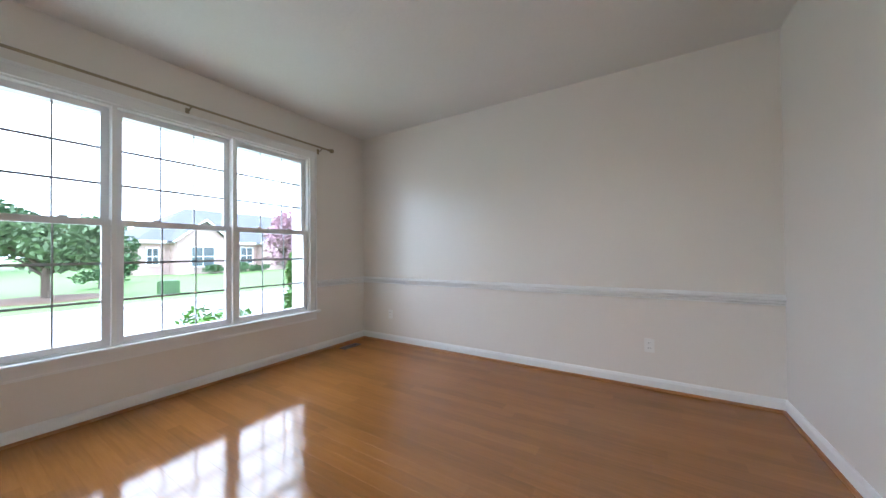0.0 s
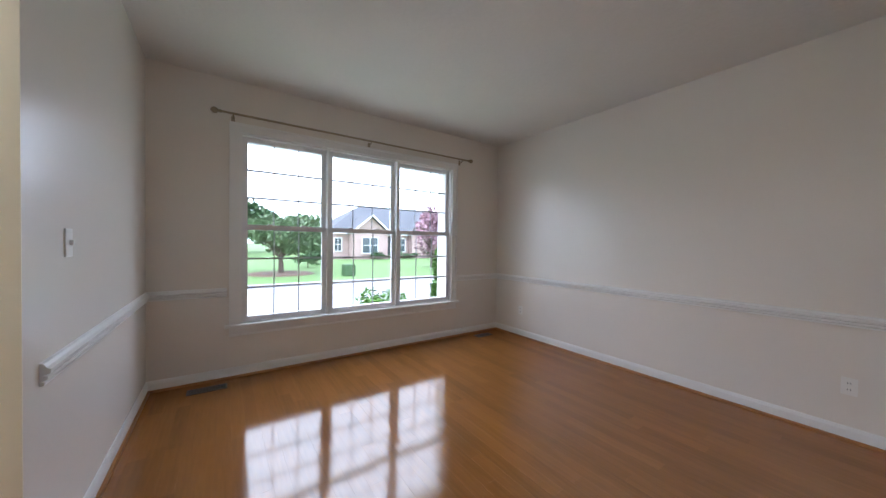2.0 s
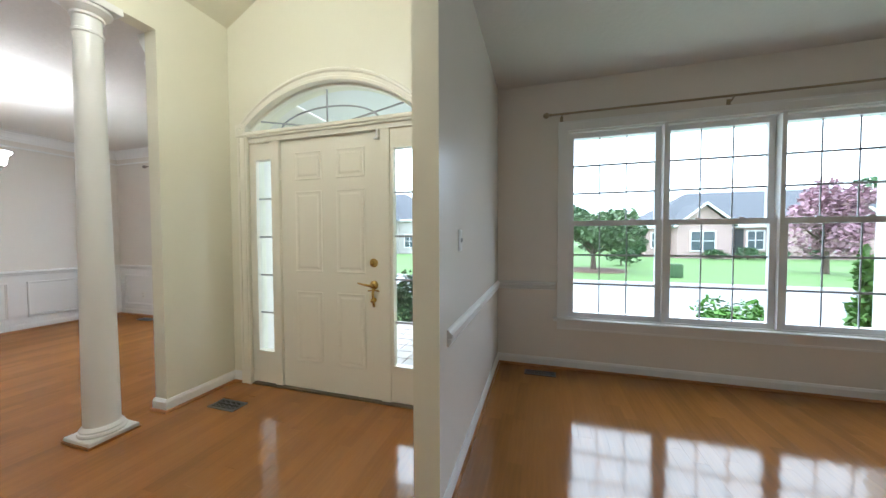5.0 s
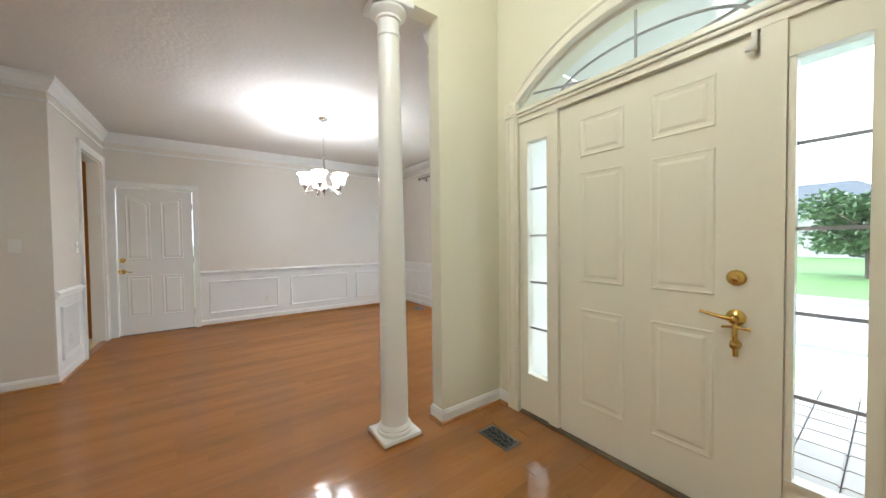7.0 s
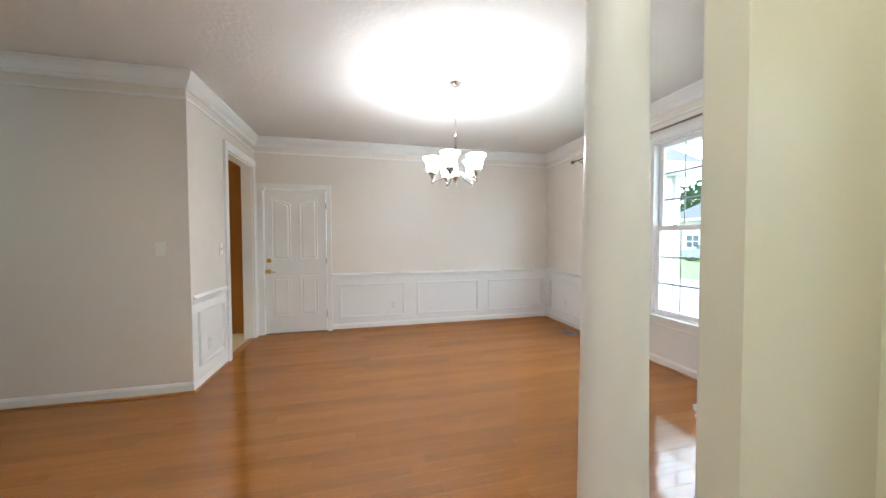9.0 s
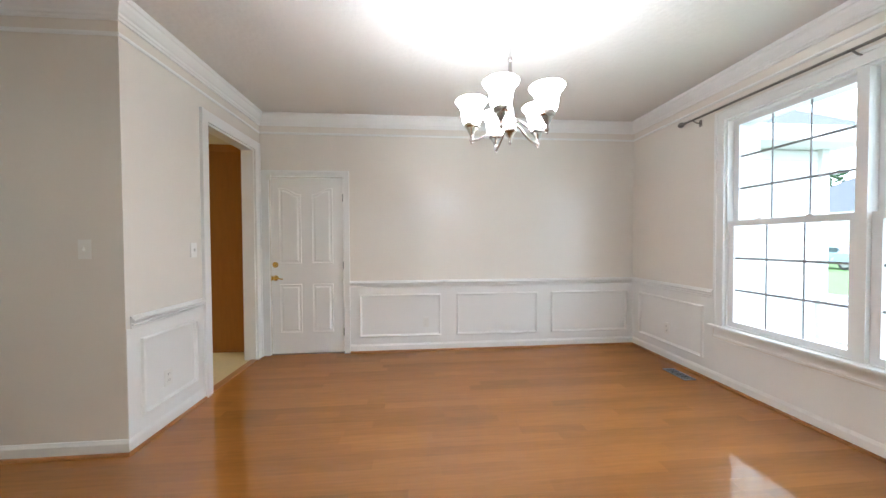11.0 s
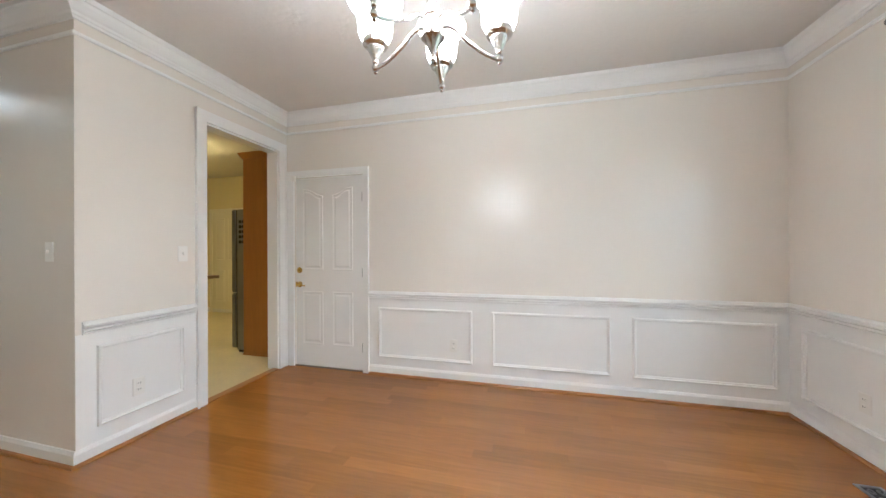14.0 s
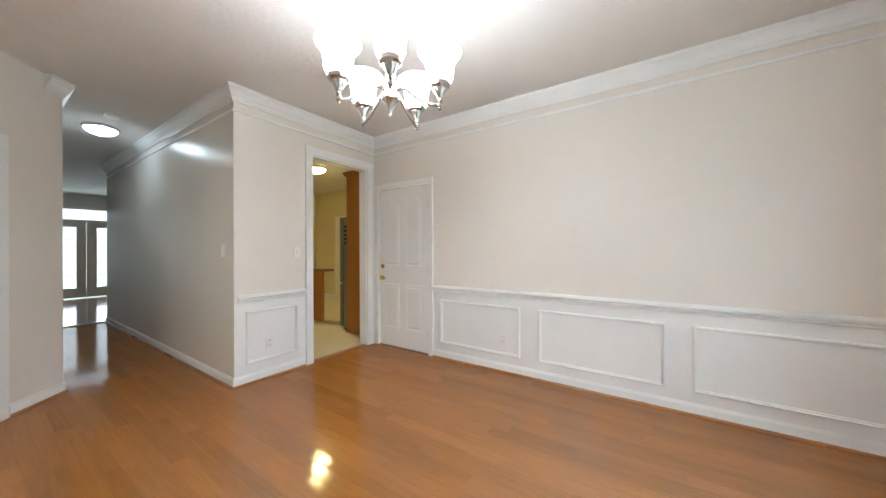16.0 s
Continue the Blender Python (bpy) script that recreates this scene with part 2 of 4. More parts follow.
def run(p0, p1, normal, profile, m0=0.0, m1=0.0, bm=None):
    """A moulding along a wall from p0 to p1: profile of (out, up); m0, m1: mitre at its ends."""
    bm = bm or bmesh.new()
    a, b, nn = Vector((*p0, 0)), Vector((*p1, 0)), Vector((*normal, 0))
    d = (b - a).normalized()
    ends = []
    for q, s in ((a, -m0), (b, m1)):
        ends.append([bm.verts.new(q + nn * o + d * s * o + Vector((0, 0, z))) for o, z in profile])
    k = len(profile)
    for i in range(k):
        bm.faces.new((ends[0][i], ends[0][(i + 1) % k], ends[1][(i + 1) % k], ends[1][i]))
    bm.faces.new(ends[0][::-1])
    bm.faces.new(ends[1])
    return bm


def panel(outline, origin, right, out_dir, steps, bm):
    """A moulded panel on a flat door: outline in (s, z), stepped inward by (inset, height)."""
    o, r, n = Vector(origin), Vector(right), Vector(out_dir)
    cs = [sum(p[i] for p in outline) / len(outline) for i in (0, 1)]
    hw = (max(p[0] for p in outline) - min(p[0] for p in outline)) / 2
    hh = (max(p[1] for p in outline) - min(p[1] for p in outline)) / 2
    mid = [(max(p[i] for p in outline) + min(p[i] for p in outline)) / 2 for i in (0, 1)]
    loops = []
    for inset, h in steps:
        fx, fz = 1 - inset / hw, 1 - inset / hh
        loops.append([bm.verts.new(o + r * (mid[0] + (s - mid[0]) * fx) + Vector((0, 0, mid[1] + (z - mid[1]) * fz)) + n * h) for s, z in outline])
    k = len(outline)
    for a, b in zip(loops, loops[1:]):
        for i in range(k):
            bm.faces.new((a[i], a[(i + 1) % k], b[(i + 1) % k], b[i]))
    bm.faces.new(loops[-1])
    return bm


STEPS = ((0, 0.0005), (0.006, 0.007), (0.016, 0.003), (0.030, 0.002), (0.045, 0.008))


# ---- plan ----
H = 2.74
XL, YN, XE = -3.035, 3.35, 1.12
YDIV0, YDIV1, XDIV = -0.720, -0.597, -1.06
XF = -1.925
YST0, YST1, XST = -2.905, -2.79, -1.375
XD, YS = -3.41, -7.08
XO, YC = 1.047, -5.36
YH, XH = -4.475, 2.22


def wall(name, mat, label, *dims):
    ob = part(name, boxes(*dims), mat)
    return tagged(ob, label, "wall", kind="structure")


WY0, WY1, WZ0, WZ1 = 0.058, 2.487, 0.49, 2.27
wall_front = wall("wall_front_living", WALL, "warm off-white painted wall round the triple window", (XL - 0.2, XL, YDIV1, WY0, 0, H), (XL - 0.2, XL, WY1, YN, 0, H), (XL - 0.2, XL, WY0, WY1, 0, WZ0), (XL - 0.2, XL, WY0, WY1, WZ1, H))
wall_north = wall("wall_north", WALL, "long warm off-white painted living room wall", (XL - 0.2, XE + 0.2, YN, YN + 0.2, 0, H))
wall_east = wall("wall_east", WALL, "plain off-white wall opposite the windows", (XE, XE + 0.2, -3.20, YN, 0, 4.0))
wall_divider = wall("wall_divider", WALL, "free-ended wall between living room and foyer", (XL - 0.2, XDIV, YDIV0 + 0.004, YDIV1, 0, H))
tagged(part("wall_divider_foyer_side", boxes((-2.1, XDIV, YDIV0, YDIV0 + 0.004, 0, 3.08), (-2.1, XE, YDIV0, YDIV1, H, 3.08), (XDIV, XDIV + 0.004, YDIV0, YDIV1, 0, H)), CREAM), "cream painted foyer side of the wall", "wall", kind="structure")
wall_stub = wall("wall_stub", CREAM, "short cream wall between foyer and dining room", (-2.1, XST, YST0 + 0.005, YST1, 0, H), (XF - 0.175, XE, YST0, YST1, H, 3.08))
wall_dn = wall("wall_dining_north", WALL, "off-white dining room side of the short wall", (XD - 0.2, -2.1, YST0, YST1, 0, H), (-2.1, XST, YST0, YST0 + 0.005, 0, H))
DY0, DY1, DZ0, DZ1 = -5.875, -4.19, 0.52, 2.33
wall_df = wall("wall_front_dining", WALL, "off-white dining room wall round the double window", (XD - 0.2, XD, YS, DY0, 0, H), (XD - 0.2, XD, DY1, YST0, 0, H), (XD - 0.2, XD, DY0, DY1, 0, DZ0), (XD - 0.2, XD, DY0, DY1, DZ1, H))
SX0, SX1, SZ = 0.128, 0.944, 2.035
wall_south = wall("wall_south", WALL, "off-white dining room wall with white wainscot", (XD - 0.2, SX0, YS - 0.2, YS, 0, H), (SX1, XO + 0.123, YS - 0.2, YS, 0, H), (SX0, SX1, YS - 0.2, YS, SZ, H))
OY0, OY1, OZ = -6.95, -6.15, 2.305
wall_open = wall("wall_kitchen_side", WALL, "off-white wall with a cased opening to the kitchen", (XO, XO + 0.12, YS, OY0, 0, H), (XO, XO + 0.12, OY1, YC, 0, H), (XO, XO + 0.12, OY0, OY1, OZ, H))
wall_hall = wall("wall_hall", WALL, "long glossy off-white hallway wall", (XO + 0.12, 5.9, YC - 0.12, YC, 0, H))
wall_hall2 = wall("wall_hall_north", WALL, "off-white hallway wall", (XH, 5.9, YH, YH + 0.12, 0, H))
dw = part("wall_diagonal", boxes((0, 1.70, 0, 0.12, 0, H)), WALL)
dw.matrix_basis = pose(XH, YH, 0, 0, 0, 135) @ Matrix.Translation((0, -0.12, 0))
tagged(dw, "slanted off-white wall beside the hallway", "wall", kind="structure")

# foyer front wall with an arched opening
ARC_Y, ARC_H, ARC_Z, ARC_R = -1.82, 0.775, 2.20, 0.29


def arc_z(y, half=ARC_H, rise=ARC_R, base=ARC_Z):
    rad = (half * half + rise * rise) / (2 * rise)
    return base + rise - rad + math.sqrt(max(0.0, rad * rad - (y - ARC_Y) ** 2))


bm = boxes((-2.1, XF, YST1, ARC_Y - ARC_H, 0, 3.9), (-2.1, XF, ARC_Y + ARC_H, YDIV0, 0, 3.9))
N = 24
for i in range(N):
    ya, yb = ARC_Y - ARC_H + 2 * ARC_H * i / N, ARC_Y - ARC_H + 2 * ARC_H * (i + 1) / N
    v = box(bm, -2.1, XF, ya, yb, 2.2, 3.9)
    for q in (0, 1):
        v[q].co.z = arc_z(ya)
    for q in (2, 3):
        v[q].co.z = arc_z(yb)
wall_foyer = tagged(part("wall_front_foyer", bm, CREAM), "cream painted wall round the arched front door", "wall", kind="structure")

# ceilings
tagged(part("ceiling_living", boxes((XL - 0.2, XE, YDIV1, YN, H, H + 0.1)), CEIL), "stippled off-white living room ceiling", "ceiling", kind="structure")
tagged(part("ceiling_dining", boxes((XD - 0.2, XE + 0.3, YS - 0.2, YST0, H, H + 0.1), (XE + 0.3, 5.9, -5.6, -2.9, H, H + 0.1)), CEIL), "stippled off-white dining room and hall ceiling", "ceiling", kind="structure")
bm = bmesh.new()
for s, ya in ((1, YST1), (-1, YDIV0)):
    ym = (YST1 + YDIV0) / 2
    v = [bm.verts.new(p) for p in ((-2.1, ya, 3.08), (XE, ya, 3.08), (XE, ym, 3.62), (-2.1, ym, 3.62), (-2.1, ya, 3.2), (XE, ya, 3.2), (XE, ym, 3.74), (-2.1, ym, 3.74))]
    for f in ((0, 1, 2, 3), (4, 5, 6, 7), (0, 1, 5, 4), (3, 2, 6, 7), (0, 3, 7, 4), (1, 2, 6, 5)):
        bm.faces.new([v[i] for i in f])
tagged(part("ceiling_foyer", bm, CREAM), "cream vaulted foyer ceiling", "ceiling", kind="structure")

# base under the strip floor
floor = tagged(part("floor", boxes((XL - 0.1, XE + 0.1, YDIV0, YN + 0.1, -0.1, -0.006), (XF - 0.05, XE + 0.1, YST1, YDIV0, -0.1, -0.006), (XD - 0.1, 5.9, YS - 0.1, YST1, -0.1, -0.006)), SUBFLOOR), "honey-coloured glossy oak strip floor", "floor", kind="structure")

# ---- mouldings ----
BASE = ((0.0, 0.0), (0.014, 0.0), (0.014, 0.070), (0.010, 0.080), (0.006, 0.091), (0.0, 0.093))
SHOEP = ((0.014, 0.0), (0.030, 0.0), (0.029, 0.008), (0.024, 0.015), (0.014, 0.018))
RAIL = ((0.0, 0.756), (0.011, 0.756), (0.013, 0.767), (0.003, 0.770), (0.019, 0.777), (0.020, 0.788), (0.006, 0.791), (0.026, 0.798), (0.028, 0.813), (0.017, 0.819), (0.010, 0.832), (0.0, 0.836))
CROWN = ((0.0, 2.606), (0.012, 2.608), (0.015, 2.622), (0.022, 2.628), (0.025, 2.642), (0.036, 2.654), (0.056, 2.684), (0.062, 2.702), (0.070, 2.708), (0.072, 2.738), (0.0, 2.738))
BEAD = ((0.0, 2.515), (0.009, 2.517), (0.012, 2.527), (0.008, 2.538), (0.0, 2.540))


def moulding(name, label, profile, runs, mat):
    bm = bmesh.new()
    for r in runs:
        run(*r[:3], profile, *(r[3:] or (0, 0)), bm=bm)
    return tagged(part(name, bm, mat), label, "moulding", kind="structure")


LIVING_RUNS = [((XL, YDIV1), (XL, YN), (1, 0)), ((XL, YN), (XE, YN), (0, -1)), ((XE, YN), (XE, -3.2), (-1, 0)), ((XDIV, YDIV1), (XL, YDIV1), (0, 1), 1, 0)]
END_RUN = [((XDIV, YDIV0), (XDIV, YDIV1), (1, 0), 1, 1)]
FOYER_RUNS = [((XF, YDIV0), (XDIV, YDIV0), (0, -1), 0, 1), ((XF, ARC_Y + 0.87), (XF, YDIV0), (1, 0)), ((XF, YST1), (XF, ARC_Y - 0.87), (1, 0)), ((XST, YST1), (XF, YST1), (0, 1), 1, 0), ((XST, YST0), (XST, YST1), (1, 0), 1, 1)]
DINING_RUNS = [((XD, YST0), (XST, YST0), (0, -1), 0, 1), ((XD, YS), (XD, YST0), (1, 0)), ((XD, YS), (SX0 - 0.07, YS), (0, 1)), ((XO, OY1 + 0.09), (XO, YC), (-1, 0), 0, 1)]
HALL_RUNS = [((XO, YC), (5.9, YC), (0, 1), 1, 0), ((XH, YH), (5.9, YH), (0, -1), 0.4, 0)]
DIAG_RUN = [((XH, YH), (XH - 0.30, YH + 0.30), (-0.7071, -0.7071), 0.4, 0)]
ALL_RUNS = LIVING_RUNS + END_RUN + FOYER_RUNS + DINING_RUNS + HALL_RUNS + DIAG_RUN
moulding("baseboard", "white painted baseboard", BASE, ALL_RUNS, TRIM)
moulding("shoe_trim", "oak shoe moulding along the baseboards", SHOEP, ALL_RUNS, SHOE)
RAIL_LIVING = [((XL, YDIV1), (XL, WY0 - 0.1), (1, 0)), ((XL, WY1 + 0.1), (XL, YN), (1, 0)), ((XL, YN), (XE, YN), (0, -1)), ((XDIV - 0.11, YDIV1), (XL, YDIV1), (0, 1))]
moulding("chair_rail_living", "white chair rail round the living room", RAIL, RAIL_LIVING, TRIM)
RAIL_DINING = [((XD, YST0), (XST - 0.02, YST0), (0, -1)), ((XD, YS), (XD, DY0 - 0.11), (1, 0)), ((XD, DY1 + 0.11), (XD, YST0), (1, 0)), ((XD, YS), (SX0 - 0.07, YS), (0, 1)), ((XO, OY1 + 0.085), (XO, YC - 0.03), (-1, 0))]
moulding("chair_rail_dining", "white chair rail round the dining room", RAIL, RAIL_DINING, TRIM)
CROWN_RUNS = [((XD, YS), (XD, YST0), (1, 0)), ((XD, YS), (XO, YS), (0, 1)), ((XO, YS), (XO, YC), (-1, 0), 0, 1), ((XO, YC), (5.9, YC), (0, 1), 1, 0), ((XD, YST0), (XST, YST0), (0, -1), 0, 0)]
moulding("crown_moulding", "white stepped crown moulding", CROWN, CROWN_RUNS, TRIM)
moulding("frieze_bead", "thin white bead below the crown moulding", BEAD, CROWN_RUNS, TRIM)
moulding("crown_moulding_hall", "white crown moulding on the hall corner", CROWN, [((XH, YH), (5.9, YH), (0, -1), 0.4, 0), ((XH, YH), (XH - 0.12, YH + 0.12), (-0.7071, -0.7071), 0.4, 0)], TRIM)

# white wainscot boards and their panel mouldings
tagged(part("wainscot", boxes((XD + 0.004, SX0 - 0.07, YS, YS + 0.004, 0.085, 0.760), (XD, XD + 0.004, YS, DY0 - 0.11, 0.085, 0.760), (XD, XD + 0.004, DY1 + 0.11, YST0, 0.085, 0.760), (XD, XD + 0.004, DY0 - 0.11, DY1 + 0.11, 0.085, 0.40), (XO - 0.004, XO, OY1 + 0.085, YC - 0.001, 0.085, 0.760)), TRIM), "white painted wainscot boards below the chair rail", "wainscot", kind="structure")
PANEL_STEPS = ((0, -0.003), (0.002, 0.019), (0.012, 0.023), (0.016, 0.010), (0.024, 0.008), (0.028, -0.003))


def panel_moulding(parent, origin, right, out_dir, s0, s1, z0, z1):
    bm = bmesh.new()
    o, r, n = Vector(origin), Vector(right), Vector(out_dir)
    loops = []
    for inset, h in PANEL_STEPS:
        a, b, c, d = s0 + inset, s1 - inset, z0 + inset, z1 - inset
        loops.append([bm.verts.new(o + r * s + Vector((0, 0, z)) + n * (h + 0.004)) for s, z in ((a, c), (b, c), (b, d), (a, d))])
    for p, q in zip(loops, loops[1:]):
        for i in range(4):
            bm.faces.new((p[i], p[(i + 1) % 4], q[(i + 1) % 4], q[i]))
    return part("panel_moulding", bm, TRIM, parent)


for a, b in ((-0.047, -1.000), (-1.185, -2.180), (-2.350, -3.328)):
    panel_moulding(wall_south, (0, YS, 0), (1, 0, 0), (0, 1, 0), b, a, 0.176, 0.674)
panel_moulding(wall_df, (XD, 0, 0), (0, 1, 0), (1, 0, 0), -6.945, -6.07, 0.175, 0.67)
panel_moulding(wall_df, (XD, 0, 0), (0, 1, 0), (1, 0, 0), -3.95, -3.07, 0.175, 0.67)
panel_moulding(wall_open, (XO, 0, 0), (0, 1, 0), (-1, 0, 0), -5.97, -5.455, 0.185, 0.68)


# ---- windows ----
def sash(parent, x, y0, y1, z0, z1, name):
    """One sash in the plane x with frame, glazing bars and pane."""
    f = 0.045
    fr = part(name, boxes((x - 0.018, x + 0.018, y0, y1, z0, z0 + f), (x - 0.018, x + 0.018, y0, y1, z1 - f, z1), (x - 0.018, x + 0.018, y0, y0 + f, z0 + f, z1 - f), (x - 0.018, x + 0.018, y1 - f, y1, z0 + f, z1 - f)), VINYL, parent)
    a, b, c, d = y0 + f, y1 - f, z0 + f, z1 - f
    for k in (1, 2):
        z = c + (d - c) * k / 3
        part("glazing_bar", boxes((x - 0.004, x + 0.004, a, b, z - 0.0085, z + 0.0085)), MUNTIN_BACKLIT, fr)
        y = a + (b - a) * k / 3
        part("glazing_bar", boxes((x - 0.0035, x + 0.0035, y - 0.0048, y + 0.0048, c, d)), MUNTIN_BACKLIT, fr)
    pane = part("pane", boxes((x - 0.0015, x + 0.0015, a - 0.005, b + 0.005, c - 0.005, d + 0.005)), GLASS, fr)
    pane.visible_shadow = False
    return fr


def window(name, label, x, y0, y1, z0, z1, units, zm):
    w = thing(name, (x, (y0 + y1) / 2, z0), label, "window", kind="structure")
    c = 0.085
    part("window_frame", boxes((x, x + 0.022, y0 - c, y0, z0 - 0.02, z1 + c), (x, x + 0.022, y1, y1 + c, z0 - 0.02, z1 + c), (x, x + 0.022, y0, y1, z1, z1 + c), (x + 0.022, x + 0.030, y0 - c, y0 - c + 0.02, z0 - 0.02, z1 + c), (x + 0.022, x + 0.030, y1 + c - 0.02, y1 + c, z0 - 0.02, z1 + c), (x + 0.022, x + 0.030, y0 - c + 0.02, y1 + c - 0.02, z1 + c - 0.02, z1 + c)), TRIM, w)
    part("window_lining", boxes((x - 0.306, x, y0, y0 + 0.015, z0, z1), (x - 0.306, x, y1 - 0.015, y1, z0, z1), (x - 0.306, x, y0 + 0.015, y1 - 0.015, z1 - 0.015, z1), (x - 0.306, x, y0 + 0.015, y1 - 0.015, z0, z0 + 0.015)), TRIM, w)
    part("window_sill", boxes((x - 0.02, x + 0.062, y0 - c - 0.035, y1 + c + 0.035, z0 - 0.022, z0 + 0.004), bevel=0.005), TRIM, w)
    part("apron", boxes((x, x + 0.016, y0 - c, y1 + c, z0 - 0.105, z0 - 0.022), (x + 0.016, x + 0.022, y0 - c, y1 + c, z0 - 0.105, z0 - 0.090)), TRIM, w)
    for k, (a, b) in enumerate(units):
        if k:
            part("mullion", boxes((x - 0.10, x + 0.018, units[k - 1][1], a, z0 + 0.015, z1 - 0.015)), TRIM, w)
        sash(w, x - 0.075, a, b, zm - 0.02, z1 - 0.015, "upper_sash")
        low = sash(w, x - 0.035, a, b, z0 + 0.015, zm + 0.02, "lower_sash")
        for q in (0.3, 0.7):
            yq = a + (b - a) * q
            part("sash_lock", boxes((x - 0.03, x - 0.008, yq - 0.022, yq + 0.022, zm + 0.02, zm + 0.034), bevel=0.004), VINYL, low)


window("window_1", "white triple double-hung window with glazing bars", XL, WY0, WY1, WZ0, WZ1, ((0.075, 0.845), (0.872, 1.660), (1.690, 2.470)), 1.40)
window("window_2", "white double-hung twin window with glazing bars", XD, DY0, DY1, DZ0, DZ1, ((-5.86, -5.03), (-4.975, -4.206)), 1.43)


def curtain_rod(x, wall_x, y0, y1, z, mat, label):
    r = thing("curtain_rod", (x, (y0 + y1) / 2, z), label, "curtain rod")
    part("pole", tube([(x, y0, z), (x, (y0 + y1) / 2, z), (x, y1, z)], 0.010), mat, r, smooth=True)
    for y, s in ((y0, -1), (y1, 1)):
        part("finial", lathe([(0.004, -0.005), (0.014, 0.0), (0.014, 0.012), (0.010, 0.018), (0.024, 0.035), (0.027, 0.05), (0.020, 0.068), (0.006, 0.078)], 16, (x, y, z), pose(0, 0, 0, -90 * s)), mat, r, smooth=True)
    for y in (y0 + 0.09, (y0 + y1) / 2, y1 - 0.09):
        b = tube([(wall_x, y, z - 0.03), ((x + wall_x) / 2, y, z - 0.03), (x, y, z - 0.012)], 0.006)
        box(b, min(wall_x, wall_x + 0.006), wall_x + 0.006, y - 0.014, y + 0.014, z - 0.06, z)
        part("bracket", b, mat, r)


curtain_rod(XL + 0.08, XL, -0.09, 2.70, 2.410, RODM, "antique gold curtain rod above the triple window")
curtain_rod(XD + 0.08, XD, -6.22, -3.80, 2.425, RODS, "pewter curtain rod above the twin window")

# ---- front door ----
door_1 = thing("door_1", (XF, ARC_Y, 0), "closed white six-panel front door with sidelights and arched transom", "door", kind="structure")
xf = XF - 0.022
bm = boxes((xf - 0.045, xf, -2.262, -1.336, 0.014, 2.075))
for s0, s1 in ((-2.125, -1.865), (-1.735, -1.475)):
    for z0, z1 in ((1.74, 1.97), (0.99, 1.65), (0.24, 0.83)):
        panel([(s0, z0), (s1, z0), (s1, z1), (s0, z1)], (xf, 0, 0), (0, 1, 0), (1, 0, 0), STEPS, bm)
slab = part("door_leaf", bm, DOORW, door_1)
part("threshold", boxes((xf - 0.12, XF + 0.012, -2.58, -1.06, -0.006, 0.012), bevel=0.003), BRONZE, door_1)
frame_boxes = [(xf - 0.06, XF + 0.002, -2.34, -2.266, 0.02, 2.09), (xf - 0.06, XF + 0.002, -1.332, -1.258, 0.02, 2.09), (xf - 0.06, XF + 0.004, -2.59, -1.05, 2.0775, 2.145)]
part("door_frame", boxes(*frame_boxes), DOORW, door_1)
part("transom_ledge", boxes((XF - 0.03, XF + 0.03, -2.585, -1.055, 2.135, 2.165), (XF - 0.03, XF + 0.02, -2.585, -1.055, 2.115, 2.135), bevel=0.004), DOORW, door_1)
for y0, y1, g0, g1 in ((-2.59, -2.34, -2.51, -2.335), (-1.258, -1.05, -1.235, -1.058)):
    gm, gw = (g0 + g1) / 2, 0.086
    g0, g1 = gm - gw, gm + gw
    if y0 < -2:
        g0, g1 = -2.512, -2.352
    sl = part("sidelight", boxes((xf - 0.04, xf + 0.01, y0, g0, 0.02, 2.09), (xf - 0.04, xf + 0.01, g1, y1, 0.02, 2.09), (xf - 0.04, xf + 0.01, g0, g1, 0.02, 0.30), (xf - 0.04, xf + 0.01, g0, g1, 1.93, 2.09), (xf + 0.01, xf + 0.022, g0 - 0.02, g1 + 0.02, 1.93, 1.95), (xf + 0.01, xf + 0.022, g0 - 0.02, g1 + 0.02, 0.28, 0.30), (xf + 0.01, xf + 0.018, g0 - 0.02, g0, 0.30, 1.93), (xf + 0.01, xf + 0.018, g1, g1 + 0.02, 0.30, 1.93)), DOORW, door_1)
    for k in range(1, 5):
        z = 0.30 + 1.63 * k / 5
        part("glazing_bar", boxes((xf - 0.018, xf - 0.008, g0, g1, z - 0.007, z + 0.007)), MUNTIN_BACKLIT, sl)
    p = part("pane", boxes((xf - 0.016, xf - 0.012, g0 - 0.004, g1 + 0.004, 0.296, 1.934)), GLASS, sl)
    p.visible_shadow = False


def arc_strip(levels, base, n=40, bm=None):
    """A moulded arch: levels of (half width, rise, out)."""
    bm = bm or bmesh.new()
    rows = []
    for half, rise, o in levels:
        rows.append([bm.verts.new((XF + o, ARC_Y - half + 2 * half * k / n, arc_z(ARC_Y - half + 2 * half * k / n, half, rise, base))) for k in range(n + 1)])
    for a, b in zip(rows, rows[1:]):
        for k in range(n):
            bm.faces.new((a[k], a[k + 1], b[k + 1], b[k]))
    return bm


